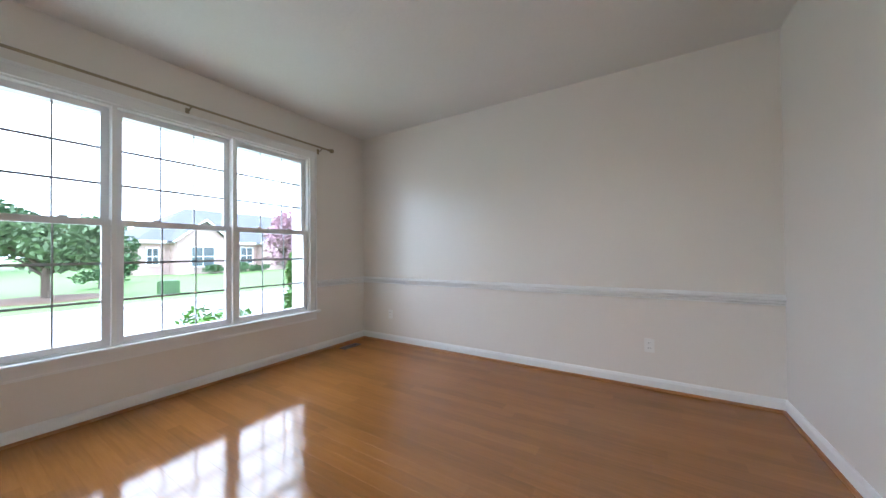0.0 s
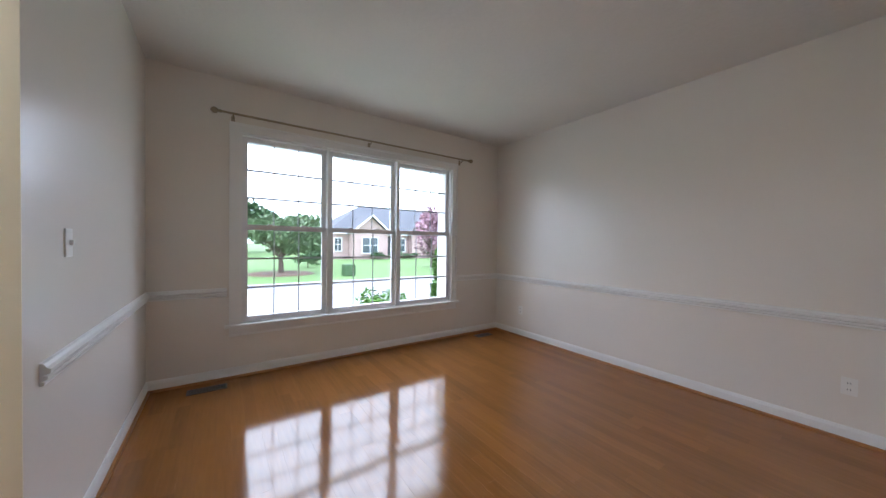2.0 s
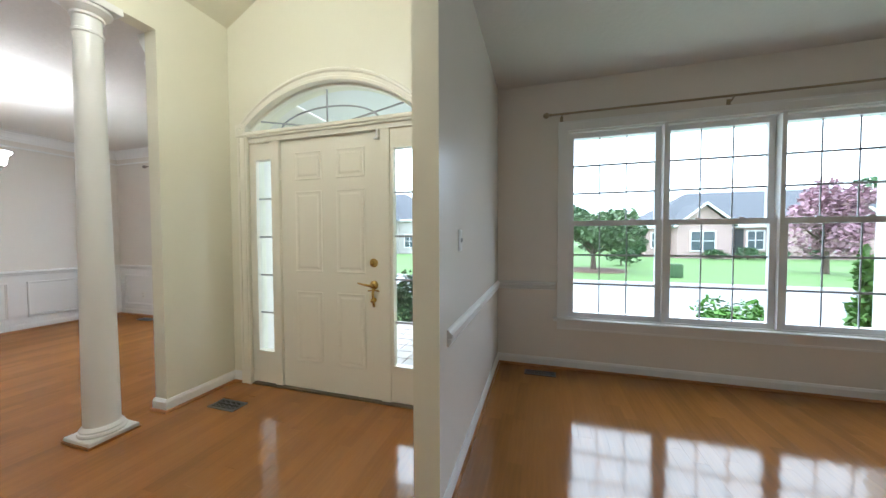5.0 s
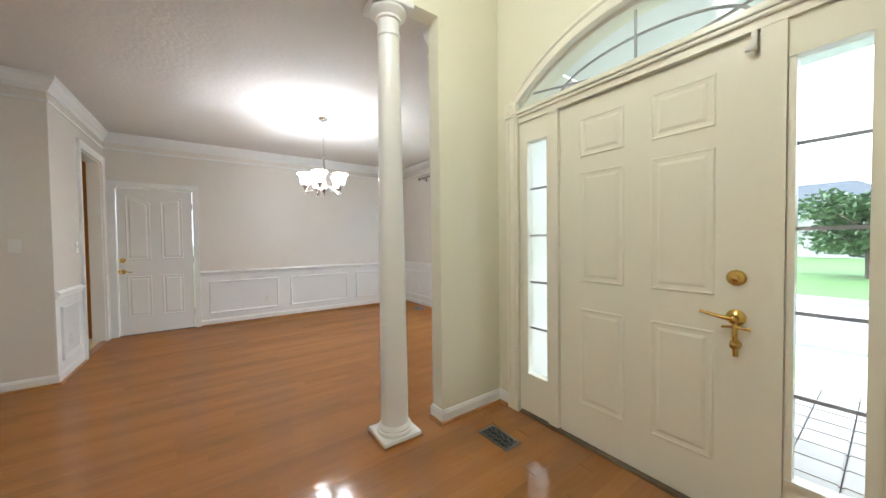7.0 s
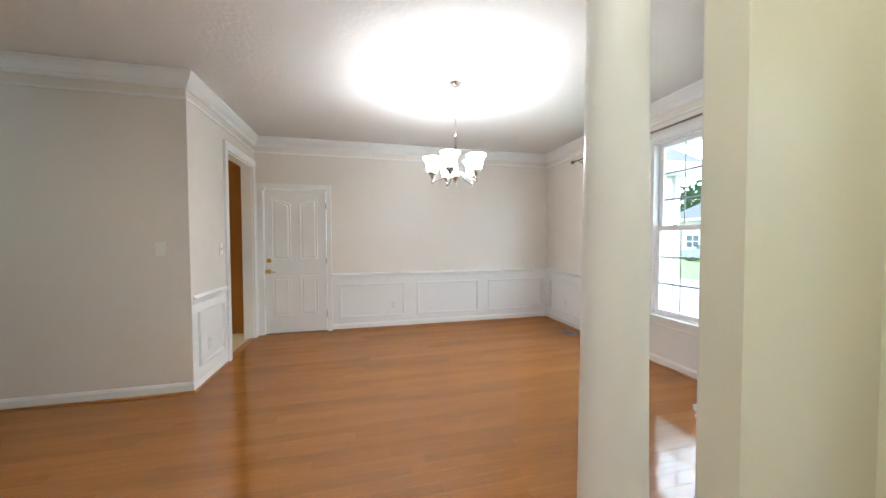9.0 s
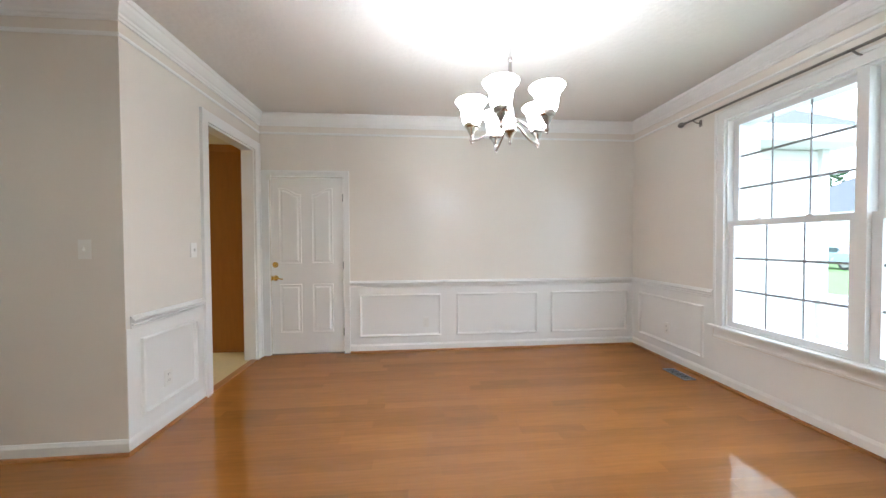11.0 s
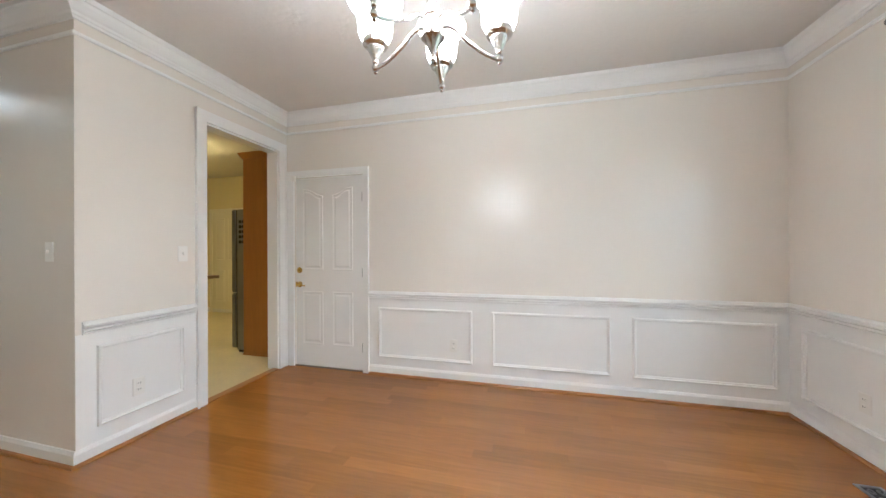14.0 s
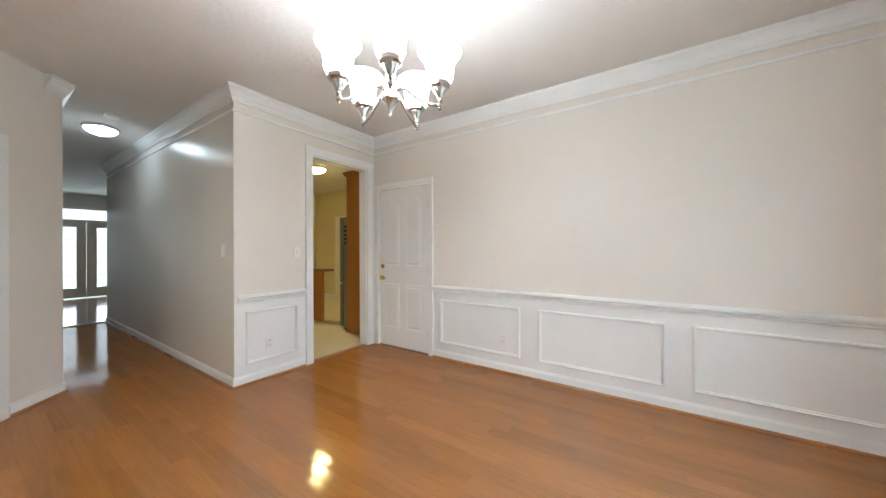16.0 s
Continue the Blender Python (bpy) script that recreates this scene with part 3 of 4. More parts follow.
part("arch_casing", arc_strip([(0.868, 0.385, 0.0), (0.868, 0.385, 0.020), (0.855, 0.370, 0.034), (0.840, 0.355, 0.034), (0.832, 0.345, 0.024), (0.805, 0.318, 0.022), (0.798, 0.310, 0.030), (0.776, 0.289, 0.028), (0.772, 0.286, 0.0), (0.772, 0.286, -0.10)], 2.20), DOORW, door_1)
part("transom_frame", arc_strip([(0.790, 0.305, -0.036), (0.768, 0.283, -0.022), (0.752, 0.268, -0.030), (0.750, 0.266, -0.060)], 2.20), DOORW, door_1)
for y in (-2.685, -1.055):
    part("pilaster", boxes((XF, XF + 0.022, y, y + 0.10, 0, 2.13), (XF + 0.022, XF + 0.030, y + 0.012, y + 0.030, 0.16, 2.12), (XF + 0.022, XF + 0.030, y + 0.070, y + 0.088, 0.16, 2.12)), DOORW, door_1)
    b = boxes((XF, XF + 0.036, y - 0.006, y + 0.106, 2.13, 2.235), bevel=0.003)
    lathe([(0.040, 0.0), (0.040, 0.006), (0.030, 0.010), (0.024, 0.006), (0.014, 0.010), (0.002, 0.012)], 20, (XF + 0.034, y + 0.05, 2.183), pose(0, 0, 0, 0, 90, 0), b)
    part("corner_block", b, DOORW, door_1)
# transom pane and its bars
bm = bmesh.new()
row0 = [bm.verts.new((XF - 0.05, ARC_Y - 0.76 + 1.52 * k / 24, 2.15)) for k in range(25)]
row1 = [bm.verts.new((XF - 0.05, ARC_Y - 0.76 + 1.52 * k / 24, arc_z(ARC_Y - 0.76 + 1.52 * k / 24, 0.765, 0.285, 2.18))) for k in range(25)]
for k in range(24):
    bm.faces.new((row0[k], row0[k + 1], row1[k + 1], row1[k]))
tp = part("transom_pane", bm, GLASS, door_1)
tp.visible_shadow = False
XT = XF - 0.045
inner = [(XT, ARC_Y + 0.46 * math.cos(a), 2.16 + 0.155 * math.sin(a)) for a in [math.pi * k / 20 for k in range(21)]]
part("glazing_bar", tube(inner, 0.0075, 6), MUNTIN_BACKLIT, door_1)
part("glazing_bar", tube([(XT, ARC_Y, 2.16), (XT, ARC_Y, 2.31), (XT, ARC_Y, 2.45)], 0.0075, 6), MUNTIN_BACKLIT, door_1)
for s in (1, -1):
    part("glazing_bar", tube([(XT, ARC_Y + 0.07 * s, 2.162), (XT, ARC_Y + 0.385 * s, 2.218), (XT, ARC_Y + 0.70 * s, 2.274)], 0.0075, 6), MUNTIN_BACKLIT, door_1)
# hardware
yk = -1.402
part("deadbolt", lathe([(0.034, 0.0), (0.034, 0.008), (0.028, 0.016), (0.012, 0.018), (0.012, 0.030), (0.003, 0.032)], 24, (xf, yk, 1.075), pose(0, 0, 0, 0, 90, 0)), BRASS, slab, "polished brass deadbolt", True)
lev = lathe([(0.034, 0.0), (0.034, 0.008), (0.024, 0.020), (0.014, 0.024), (0.013, 0.055), (0.006, 0.060)], 24, (xf, yk, 0.905), pose(0, 0, 0, 0, 90, 0))
tube([(xf + 0.050, yk, 0.905), (xf + 0.056, yk - 0.03, 0.908), (xf + 0.054, yk - 0.07, 0.914), (xf + 0.050, yk - 0.115, 0.922)], lambda u: 0.011 - 0.005 * u, 10, lev)
part("door_handle", lev, BRASS, slab, "polished brass lever handle", True)
low = lathe([(0.020, 0.0), (0.020, 0.01), (0.014, 0.02), (0.014, 0.040), (0.004, 0.044)], 20, (xf, yk, 0.79), pose(0, 0, 0, 0, 90, 0))
tube([(xf + 0.012, yk, 0.88), (xf + 0.026, yk, 0.845), (xf + 0.022, yk, 0.81), (xf + 0.010, yk, 0.74)], 0.010, 10, low)
tube([(xf + 0.014, yk - 0.045, 0.86), (xf + 0.02, yk, 0.868), (xf + 0.016, yk + 0.05, 0.862)], 0.006, 8, low)
part("door_guard", low, BRASS, slab, "brass keeper below the handle", True)
for z in (1.80, 1.08, 0.30):
    part("hinge", tube([(xf + 0.006, -2.266, z - 0.05), (xf + 0.006, -2.266, z), (xf + 0.006, -2.266, z + 0.05)], 0.008), DOORW, door_1)
part("door_latch", boxes((xf, XF + 0.022, -1.358, -1.340, 2.005, 2.075), (XF + 0.0, XF + 0.022, -1.378, -1.340, 2.0, 2.014), bevel=0.003), PLATE, door_1)

# ---- dining room door ----
door_2 = thing("door_2", ((SX0 + SX1) / 2, YS, 0), "closed white four-panel door with arched upper panels", "door", kind="structure")
yd = YS - 0.012
bm = boxes((SX0 + 0.006, SX1 - 0.006, yd - 0.035, yd, 0.012, SZ - 0.006))


def arched(s0, s1, z0, z1, high_right):
    pts = [(s0, z0), (s1, z0)]
    n = 10
    for k in range(n + 1):
        u = k / n
        s = s1 + (s0 - s1) * u
        w = u if high_right else 1 - u
        pts.append((s, z1 + 0.075 * (0.5 - 0.5 * math.cos(math.pi * min(1, w * 1.15)))))
    return pts


for s0, s1, hr in ((0.250, 0.490, True), (0.603, 0.853, False)):
    panel(arched(s0, s1, 1.04, 1.835, hr), (0, yd, 0), (1, 0, 0), (0, 1, 0), STEPS, bm)
    panel([(s0, 0.245), (s1, 0.245), (s1, 0.81), (s0, 0.81)], (0, yd, 0), (1, 0, 0), (0, 1, 0), STEPS, bm)
leaf2 = part("door_leaf", bm, TRIM, door_2)
part("door_casing", boxes((SX0 - 0.07, SX0 - 0.004, YS, YS + 0.02, 0, SZ + 0.07), (SX1 + 0.004, XO - 0.002, YS, YS + 0.02, 0, SZ + 0.07), (SX0 - 0.004, SX1 + 0.004, YS, YS + 0.02, SZ, SZ + 0.07), (SX0 - 0.07, SX0 - 0.05, YS + 0.02, YS + 0.027, 0, SZ + 0.07), (SX0 - 0.05, XO - 0.002, YS + 0.02, YS + 0.027, SZ + 0.045, SZ + 0.07)), TRIM, door_2)
part("threshold", boxes((SX0, SX1, YS - 0.15, YS + 0.005, 0.0, 0.010)), BRONZE, door_2)
part("deadbolt", lathe([(0.032, 0.0), (0.032, 0.008), (0.026, 0.015), (0.010, 0.017), (0.010, 0.028)], 24, (0.895, yd, 1.035), pose(0, 0, 0, -90)), BRASS, leaf2, "polished brass deadbolt", True)
lev = lathe([(0.032, 0.0), (0.032, 0.008), (0.020, 0.018), (0.012, 0.022), (0.012, 0.048)], 24, (0.895, yd, 0.882), pose(0, 0, 0, -90))
tube([(0.895, yd + 0.045, 0.882), (0.867, yd + 0.052, 0.884), (0.832, yd + 0.05, 0.878), (0.797, yd + 0.046, 0.872)], lambda u: 0.011 - 0.005 * u, 10, lev)
part("door_handle", lev, BRASS, leaf2, "polished brass lever handle", True)
part("strike", boxes((0.928, 0.940, yd - 0.002, yd + 0.012, 0.855, 0.91)), BRASS, leaf2)
for z in (1.80, 1.02, 0.25):
    part("hinge", tube([(SX0 + 0.002, YS + 0.006, z - 0.045), (SX0 + 0.002, YS + 0.006, z), (SX0 + 0.002, YS + 0.006, z + 0.045)], 0.007), PEWTER, door_2)
part("alarm_contact", boxes((SX1 - 0.03, SX1 + 0.02, YS + 0.02, YS + 0.042, SZ - 0.04, SZ + 0.02), bevel=0.004), PLATE, door_2)

# casing of the kitchen opening
tagged(part("kitchen_opening_trim", boxes((XO - 0.02, XO, OY0 - 0.10, OY0, 0, OZ + 0.09), (XO - 0.02, XO, OY1, OY1 + 0.085, 0, OZ + 0.09), (XO - 0.02, XO, OY0, OY1, OZ, OZ + 0.09), (XO - 0.026, XO - 0.02, OY0 - 0.10, OY0 - 0.08, 0, OZ + 0.09), (XO - 0.026, XO - 0.02, OY1 + 0.065, OY1 + 0.085, 0, OZ + 0.09), (XO, XO + 0.125, OY0, OY0 + 0.015, 0, OZ - 0.015), (XO, XO + 0.125, OY1 - 0.015, OY1, 0, OZ - 0.015), (XO, XO + 0.125, OY0, OY1, OZ - 0.015, OZ)), TRIM), "white casing round the kitchen opening", "trim", kind="structure")
tagged(part("kitchen_threshold", boxes((XO - 0.01, XO + 0.06, OY0 + 0.015, OY1 - 0.015, -0.004, 0.010), bevel=0.003), SHOE), "oak reducer strip in the kitchen opening", "threshold", kind="structure")

# ---- column ----
CX, CY = -1.058, -2.880
col = thing("column", (CX, CY, 0), "white round tapered column on a square plinth", "column")
part("plinth", boxes((CX - 0.128, CX + 0.128, CY - 0.125, CY + 0.125, 0.012, 0.035), bevel=0.003), TRIM, col)
part("plinth_edge", boxes((CX - 0.134, CX + 0.134, CY - 0.131, CY + 0.131, 0.0, 0.012)), SHOE, col, "oak strip under the plinth")
part("base_ring", lathe([(0.112, 0.035), (0.116, 0.045), (0.112, 0.056), (0.103, 0.060), (0.105, 0.070), (0.098, 0.080), (0.090, 0.090)], 40, (CX, CY, 0)), TRIM, col, smooth=True)
part("shaft", lathe([(0.088, 0.09), (0.086, 0.5), (0.081, 1.0), (0.076, 1.5), (0.072, 2.0), (0.068, 2.50), (0.068, 2.52), (0.074, 2.525), (0.074, 2.54), (0.068, 2.545), (0.068, 2.62)], 48, (CX, CY, 0)), TRIM, col, smooth=True)
part("capital", lathe([(0.068, 2.62), (0.078, 2.625), (0.078, 2.64), (0.090, 2.65), (0.112, 2.67), (0.114, 2.685), (0.100, 2.69)], 40, (CX, CY, 0)), TRIM, col, smooth=True)
part("abacus", boxes((CX - 0.12, CX + 0.12, CY - 0.12, CY + 0.12, 2.69, H - 0.004), bevel=0.003), TRIM, col)

# ---- foyer pendant, high in the vault ----
fp = thing("foyer_pendant", (-0.45, -1.80, 3.60), "nickel pendant with a lit frosted globe in the vault", "pendant lamp")
part("canopy", lathe([(0.02, -0.03), (0.06, -0.015), (0.065, 0.0)], 24, (-0.45, -1.80, 3.59)), NICKEL, fp, smooth=True)
part("stem", tube([(-0.45, -1.80, 3.57), (-0.45, -1.80, 3.4), (-0.45, -1.80, 3.22)], 0.008), NICKEL, fp)
part("shade", lathe([(0.02, 3.12), (0.06, 3.125), (0.10, 3.15), (0.13, 3.20), (0.135, 3.22), (0.02, 3.225)], 28, (-0.45, -1.80, 0)), SHADE, fp, smooth=True)

# ---- chandelier ----
LX, LY = -1.226, -5.009
chand = thing("chandelier", (LX, LY, H), "five-arm brushed nickel chandelier with lit frosted shades, hung from the ceiling", "chandelier")
part("canopy", lathe([(0.020, -0.040), (0.045, -0.032), (0.062, -0.010), (0.062, 0.0)], 28, (LX, LY, H)), NICKEL, chand, smooth=True)
bm = bmesh.new()
for k in range(11):
    z = 2.70 - 0.039 * k
    ring = [(LX + (0.009 * math.cos(a) if k % 2 else 0), LY + (0 if k % 2 else 0.009 * math.cos(a)), z + 0.022 * math.sin(a)) for a in [2 * math.pi * i / 10 for i in range(11)]]
    tube(ring, 0.0025, 5, bm)
part("chain", bm, NICKEL, chand)
part("stem", lathe([(0.020, 1.948), (0.019, 1.985), (0.016, 2.06), (0.011, 2.20), (0.009, 2.262), (0.013, 2.268), (0.013, 2.285), (0.005, 2.292)], 20, (LX, LY, 0)), NICKEL, chand, smooth=True)
part("hub", lathe([(0.003, 1.812), (0.008, 1.818), (0.007, 1.828), (0.012, 1.846), (0.026, 1.872), (0.036, 1.882), (0.037, 1.892), (0.027, 1.897), (0.026, 1.940), (0.030, 1.944), (0.029, 1.952), (0.020, 1.956)], 24, (LX, LY, 0)), NICKEL, chand, smooth=True)
arm_proto = shade_mesh = cup_mesh = None
for k in range(5):
    ph = radians(-7.5 + 72 * k)
    dx, dy = -math.sin(ph), -math.cos(ph)
    if arm_proto is None:
        pts = [(0.024 + 0.182 * u, 0, 1.918 + 0.012 * math.sin(math.pi * min(1.0, 2.4 * u)) - 0.074 * (u * u * (3 - 2 * u))) for u in [i / 18 for i in range(19)]]
        arm_proto = mesh_of("arm", tube(pts, 0.0062, 8), NICKEL, True)
        cup_mesh = mesh_of("cup", lathe([(0.003, 1.824), (0.007, 1.828), (0.005, 1.834), (0.011, 1.839), (0.013, 1.847), (0.009, 1.855), (0.006, 1.859), (0.010, 1.863), (0.009, 1.868), (0.014, 1.880), (0.026, 1.902), (0.028, 1.910), (0.038, 1.914), (0.041, 1.918), (0.041, 1.934), (0.026, 1.936)], 24, (0.210, 0, 0)), NICKEL, True)
        shade_mesh = mesh_of("shade", lathe([(0.032, 1.932), (0.046, 1.940), (0.054, 1.958), (0.056, 1.990), (0.060, 2.015), (0.070, 2.034), (0.083, 2.048), (0.089, 2.058), (0.086, 2.061), (0.067, 2.041), (0.057, 2.017), (0.052, 1.962), (0.040, 1.942)], 28, (0.210, 0, 0)), SHADE, True)
    turn = pose(LX, LY, 0, 0, 0, math.degrees(math.atan2(dy, dx)))
    arm = new("arm", arm_proto)
    arm.parent, arm.matrix_parent_inverse, arm.matrix_basis = chand, chand.matrix_basis.inverted(), turn
    for nm, me in (("cup", cup_mesh), ("shade", shade_mesh)):
        o = new(nm, me)
        o.parent, o.matrix_parent_inverse, o.matrix_basis = arm, turn.inverted(), turn
    point_lamp("chandelier_bulb", (LX + 0.210 * dx, LY + 0.210 * dy, 2.030), 4.2, (1.0, 0.95, 0.88), 0.045)

# ---- ceiling fixtures of hall and kitchen ----
def dome_light(x, y, mat, label):
    f = thing("flush_ceiling_light", (x, y, H), label, "ceiling light")
    part("rim", lathe([(0.150, -0.035), (0.165, -0.030), (0.168, -0.010), (0.160, 0.0)], 32, (x, y, H)), NICKEL, f, smooth=True)
    part("dome", lathe([(0.004, -0.105), (0.05, -0.100), (0.10, -0.082), (0.135, -0.055), (0.148, -0.034)], 32, (x, y, H)), mat, f, smooth=True)
    part("finial", lathe([(0.003, -0.128), (0.008, -0.122), (0.007, -0.112), (0.012, -0.106)], 12, (x, y, H)), NICKEL, f, smooth=True)


dome_light(3.40, -4.90, DOME, "lit frosted glass dome with nickel rim on the hall ceiling")
dome_light(3.00, -7.55, DOMEK, "warm lit glass dome on the kitchen ceiling")
tagged(part("smoke_detector", boxes((2.72, 2.88, -4.95, -4.83, H - 0.035, H), bevel=0.01), PLATE), "white plastic smoke detector on the hall ceiling", "smoke detector")


# ---- plates, outlets and registers ----
def plate(name, at, right, out_dir, label, outlet):
    o = thing(name, at, label, "outlet" if outlet else "light switch", "wall plates")
    r, n = Vector(right), Vector(out_dir)
    t = Matrix.Translation(at) @ Matrix(((r.x, 0, n.x, 0), (r.y, 0, n.y, 0), (0, 1, 0, 0), (0, 0, 0, 1)))

    def put(nm, bm, mat, parent):
        bmesh.ops.transform(bm, matrix=t, verts=bm.verts[:])
        return part(nm, bm, mat, parent)
    p = put("cover", boxes((-0.036, 0.036, -0.058, 0.058, 0.0, 0.006), bevel=0.002), PLATE, o)
    if outlet:
        for z in (-0.021, 0.021):
            s = put("socket", boxes((-0.016, 0.016, z - 0.014, z + 0.014, 0.006, 0.009), bevel=0.001), PLATE, p)
            put("slot", boxes((-0.008, -0.005, z - 0.004, z + 0.006, 0.009, 0.0095), (0.005, 0.008, z - 0.004, z + 0.006, 0.009, 0.0095)), DARK, p)
    else:
        put("toggle", boxes((-0.005, 0.005, -0.010, 0.012, 0.006, 0.018), bevel=0.002), PLATE, p)
    return o


plate("outlet", (0.30, YN, 0.36), (1, 0, 0), (0, -1, 0), "white duplex outlet on the living room wall", True)
plate("outlet", (-2.55, YN, 0.36), (1, 0, 0), (0, -1, 0), "white duplex outlet near the living room corner", True)
plate("outlet", (-0.82, YS + 0.004, 0.335), (1, 0, 0), (0, 1, 0), "white duplex outlet in the wainscot panel", True)
plate("outlet", (XD + 0.004, -6.516, 0.34), (0, 1, 0), (1, 0, 0), "white duplex outlet under the dining windows", True)
plate("outlet", (XO - 0.004, -5.675, 0.342), (0, 1, 0), (-1, 0, 0), "white duplex outlet beside the kitchen opening", True)
plate("light_switch", (XO, -5.967, 1.23), (0, 1, 0), (-1, 0, 0), "white light switch beside the kitchen opening", False)
plate("light_switch", (1.26, YC, 1.25), (1, 0, 0), (0, 1, 0), "white light switch at the hallway corner", False)
plate("light_switch", (-1.42, YDIV1, 1.25), (1, 0, 0), (0, 1, 0), "white light switch on the divider wall", False)


def register(x0, x1, y0, y1, mat, label, scroll):
    r = thing("floor_register", ((x0 + x1) / 2, (y0 + y1) / 2, 0), label, "floor vent", "floor registers")
    e = 0.016
    part("rim", boxes((x0, x1, y0, y0 + e, 0.0, 0.006), (x0, x1, y1 - e, y1, 0.0, 0.006), (x0, x0 + e, y0 + e, y1 - e, 0.0, 0.006), (x1 - e, x1, y0 + e, y1 - e, 0.0, 0.006)), mat, r)
    part("duct", boxes((x0 + e, x1 - e, y0 + e, y1 - e, 0.0005, 0.0015)), DARK, r)
    a, b, c, d = x0 + e, x1 - e, y0 + e, y1 - e
    if scroll:
        n = 4
        for k in range(n):
            ym = c + (d - c) * (k + 0.5) / n
            bm = bmesh.new()
            rr = min((b - a) / 2, (d - c) / n) * 0.62
            for sx in (-1, 1):
                pts = [((a + b) / 2 + sx * ((b - a) * 0.24 + rr * 0.55 * (1 - u * 0.6) * math.cos(5.5 * u)), ym + rr * (1 - u * 0.6) * math.sin(5.5 * u), 0.004) for u in [i / 14 for i in range(15)]]
                tube(pts, 0.0042, 5, bm)
            part("scroll", bm, mat, r)
    else:
        n = 12
        for k in range(n):
            y = c + (d - c) * (k + 0.5) / n
            part("slat", boxes((a, b, y - 0.003, y + 0.003, 0.0015, 0.005)), mat, r)
        part("divider", boxes(((a + b) / 2 - 0.004, (a + b) / 2 + 0.004, c, d, 0.0015, 0.006)), mat, r)


register(-1.635, -1.505, -2.57, -2.325, PEWTER, "pewter scroll floor register before the front door", True)
register(-3.270, -3.155, -6.270, -6.005, PEWTER, "pewter scroll floor register under the dining window", True)
register(-2.90, -2.79, -0.32, -0.04, BROWN, "brown slatted floor register in the living room", False)
register(-2.90, -2.79, 2.80, 3.06, BROWN, "brown slatted floor register near the corner", False)

# ---- closet door on the slanted wall ----
closet = thing("door_3", (XH - 0.31, YH + 0.31, 0), "white closet door in the slanted wall", "door", kind="structure")
bm = boxes((0.44, 0.53, 0.0, 0.02, 0.0, 2.12), (1.20, 1.29, 0.0, 0.02, 0.0, 2.12), (0.53, 1.20, 0.0, 0.02, 2.04, 2.12))
dm = pose(XH, YH, 0, 0, 0, 135) @ Matrix.Diagonal((1, 1, 1, 1))
bmesh.ops.transform(bm, matrix=dm, verts=bm.verts[:])
part("door_casing", bm, TRIM, closet)
bm = boxes((0.535, 1.195, 0.002, 0.012, 0.01, 2.035))
bmesh.ops.transform(bm, matrix=dm, verts=bm.verts[:])
cl = part("door_leaf", bm, TRIM, closet)
for z in (0.25, 1.05, 1.80):
    bm = tube([(0.535, 0.018, z - 0.045), (0.535, 0.018, z), (0.535, 0.018, z + 0.045)], 0.008)
    bmesh.ops.transform(bm, matrix=dm, verts=bm.verts[:])
    part("hinge", bm, PEWTER, cl)

# ---- kitchen ----
KX = 5.6
tagged(part("wall_kitchen", boxes((XO + 0.12, KX, -9.5, -9.3, 0, H), (KX, KX + 0.1, -9.3, YC - 0.12, 0, H), (XO + 0.02, XO + 0.12, -9.3, YS - 0.2, 0, H), (XO + 0.12, KX, YC - 0.126, YC - 0.121, 0, H)), YELLOW), "yellow painted kitchen walls", "wall", kind="structure")
tagged(part("floor_kitchen", boxes((XO + 0.05, KX, -9.3, YC - 0.12, -0.05, 0.002)), VINYLFLOOR), "pale yellow vinyl kitchen floor", "floor", kind="structure")
tagged(part("ceiling_kitchen", boxes((XE + 0.3, KX, -9.5, -5.6, H, H + 0.1), (XO + 0.02, XE + 0.3, -9.5, YS - 0.2, H, H + 0.1)), CEIL), "stippled kitchen ceiling", "ceiling", kind="structure")
moulding("baseboard_kitchen", "white kitchen baseboard", BASE, [((XO + 0.12, -9.3), (KX, -9.3), (0, 1)), ((KX, -9.3), (KX, YC - 0.13), (-1, 0))], TRIM)
pantry = thing("pantry_cabinet", (1.48, -7.5, 0), "tall orange-brown wooden cabinet end panel beside the fridge", "cabinet")
part("body", boxes((1.19, 1.80, -7.285, -7.235, 0.0, 2.38), (1.19, 1.80, -8.20, -7.285, 1.82, 2.38)), CAB, pantry)
part("cornice", run((1.19, -7.235), (1.80, -7.235), (0, 1), ((0.0, 2.35), (0.012, 2.36), (0.03, 2.39), (0.045, 2.42), (0.0, 2.42)), 0, 1), CAB, pantry)
part("cornice", run((1.80, -7.235), (1.80, -8.20), (1, 0), ((0.0, 2.35), (0.012, 2.36), (0.03, 2.39), (0.045, 2.42), (0.0, 2.42)), 1, 0), CAB, pantry)
part("toe_strip", boxes((1.19, 1.805, -7.235, -7.227, 0.0, 0.02)), CAB, pantry)
fridge = thing("refrigerator", (1.6, -7.74, 0), "grey steel refrigerator with dark round magnets on its side", "refrigerator")
part("body", boxes((1.24, 1.97, -8.18, -7.30, 0.03, 1.76), bevel=0.008), STEEL, fridge)
part("base", boxes((1.27, 1.95, -8.16, -7.31, 0.0, 0.03)), DARK, fridge)
for z0, z1 in ((0.05, 0.72), (0.735, 1.76)):
    dr = part("door", boxes((1.985, 2.055, -8.18, -7.30, z0, z1), bevel=0.012), STEEL, fridge)
    part("handle", tube([(2.055, -7.39, z0 + 0.12), (2.10, -7.39, z0 + 0.15), (2.10, -7.39, z1 - 0.15), (2.055, -7.39, z1 - 0.12)], 0.012), STEEL, dr)
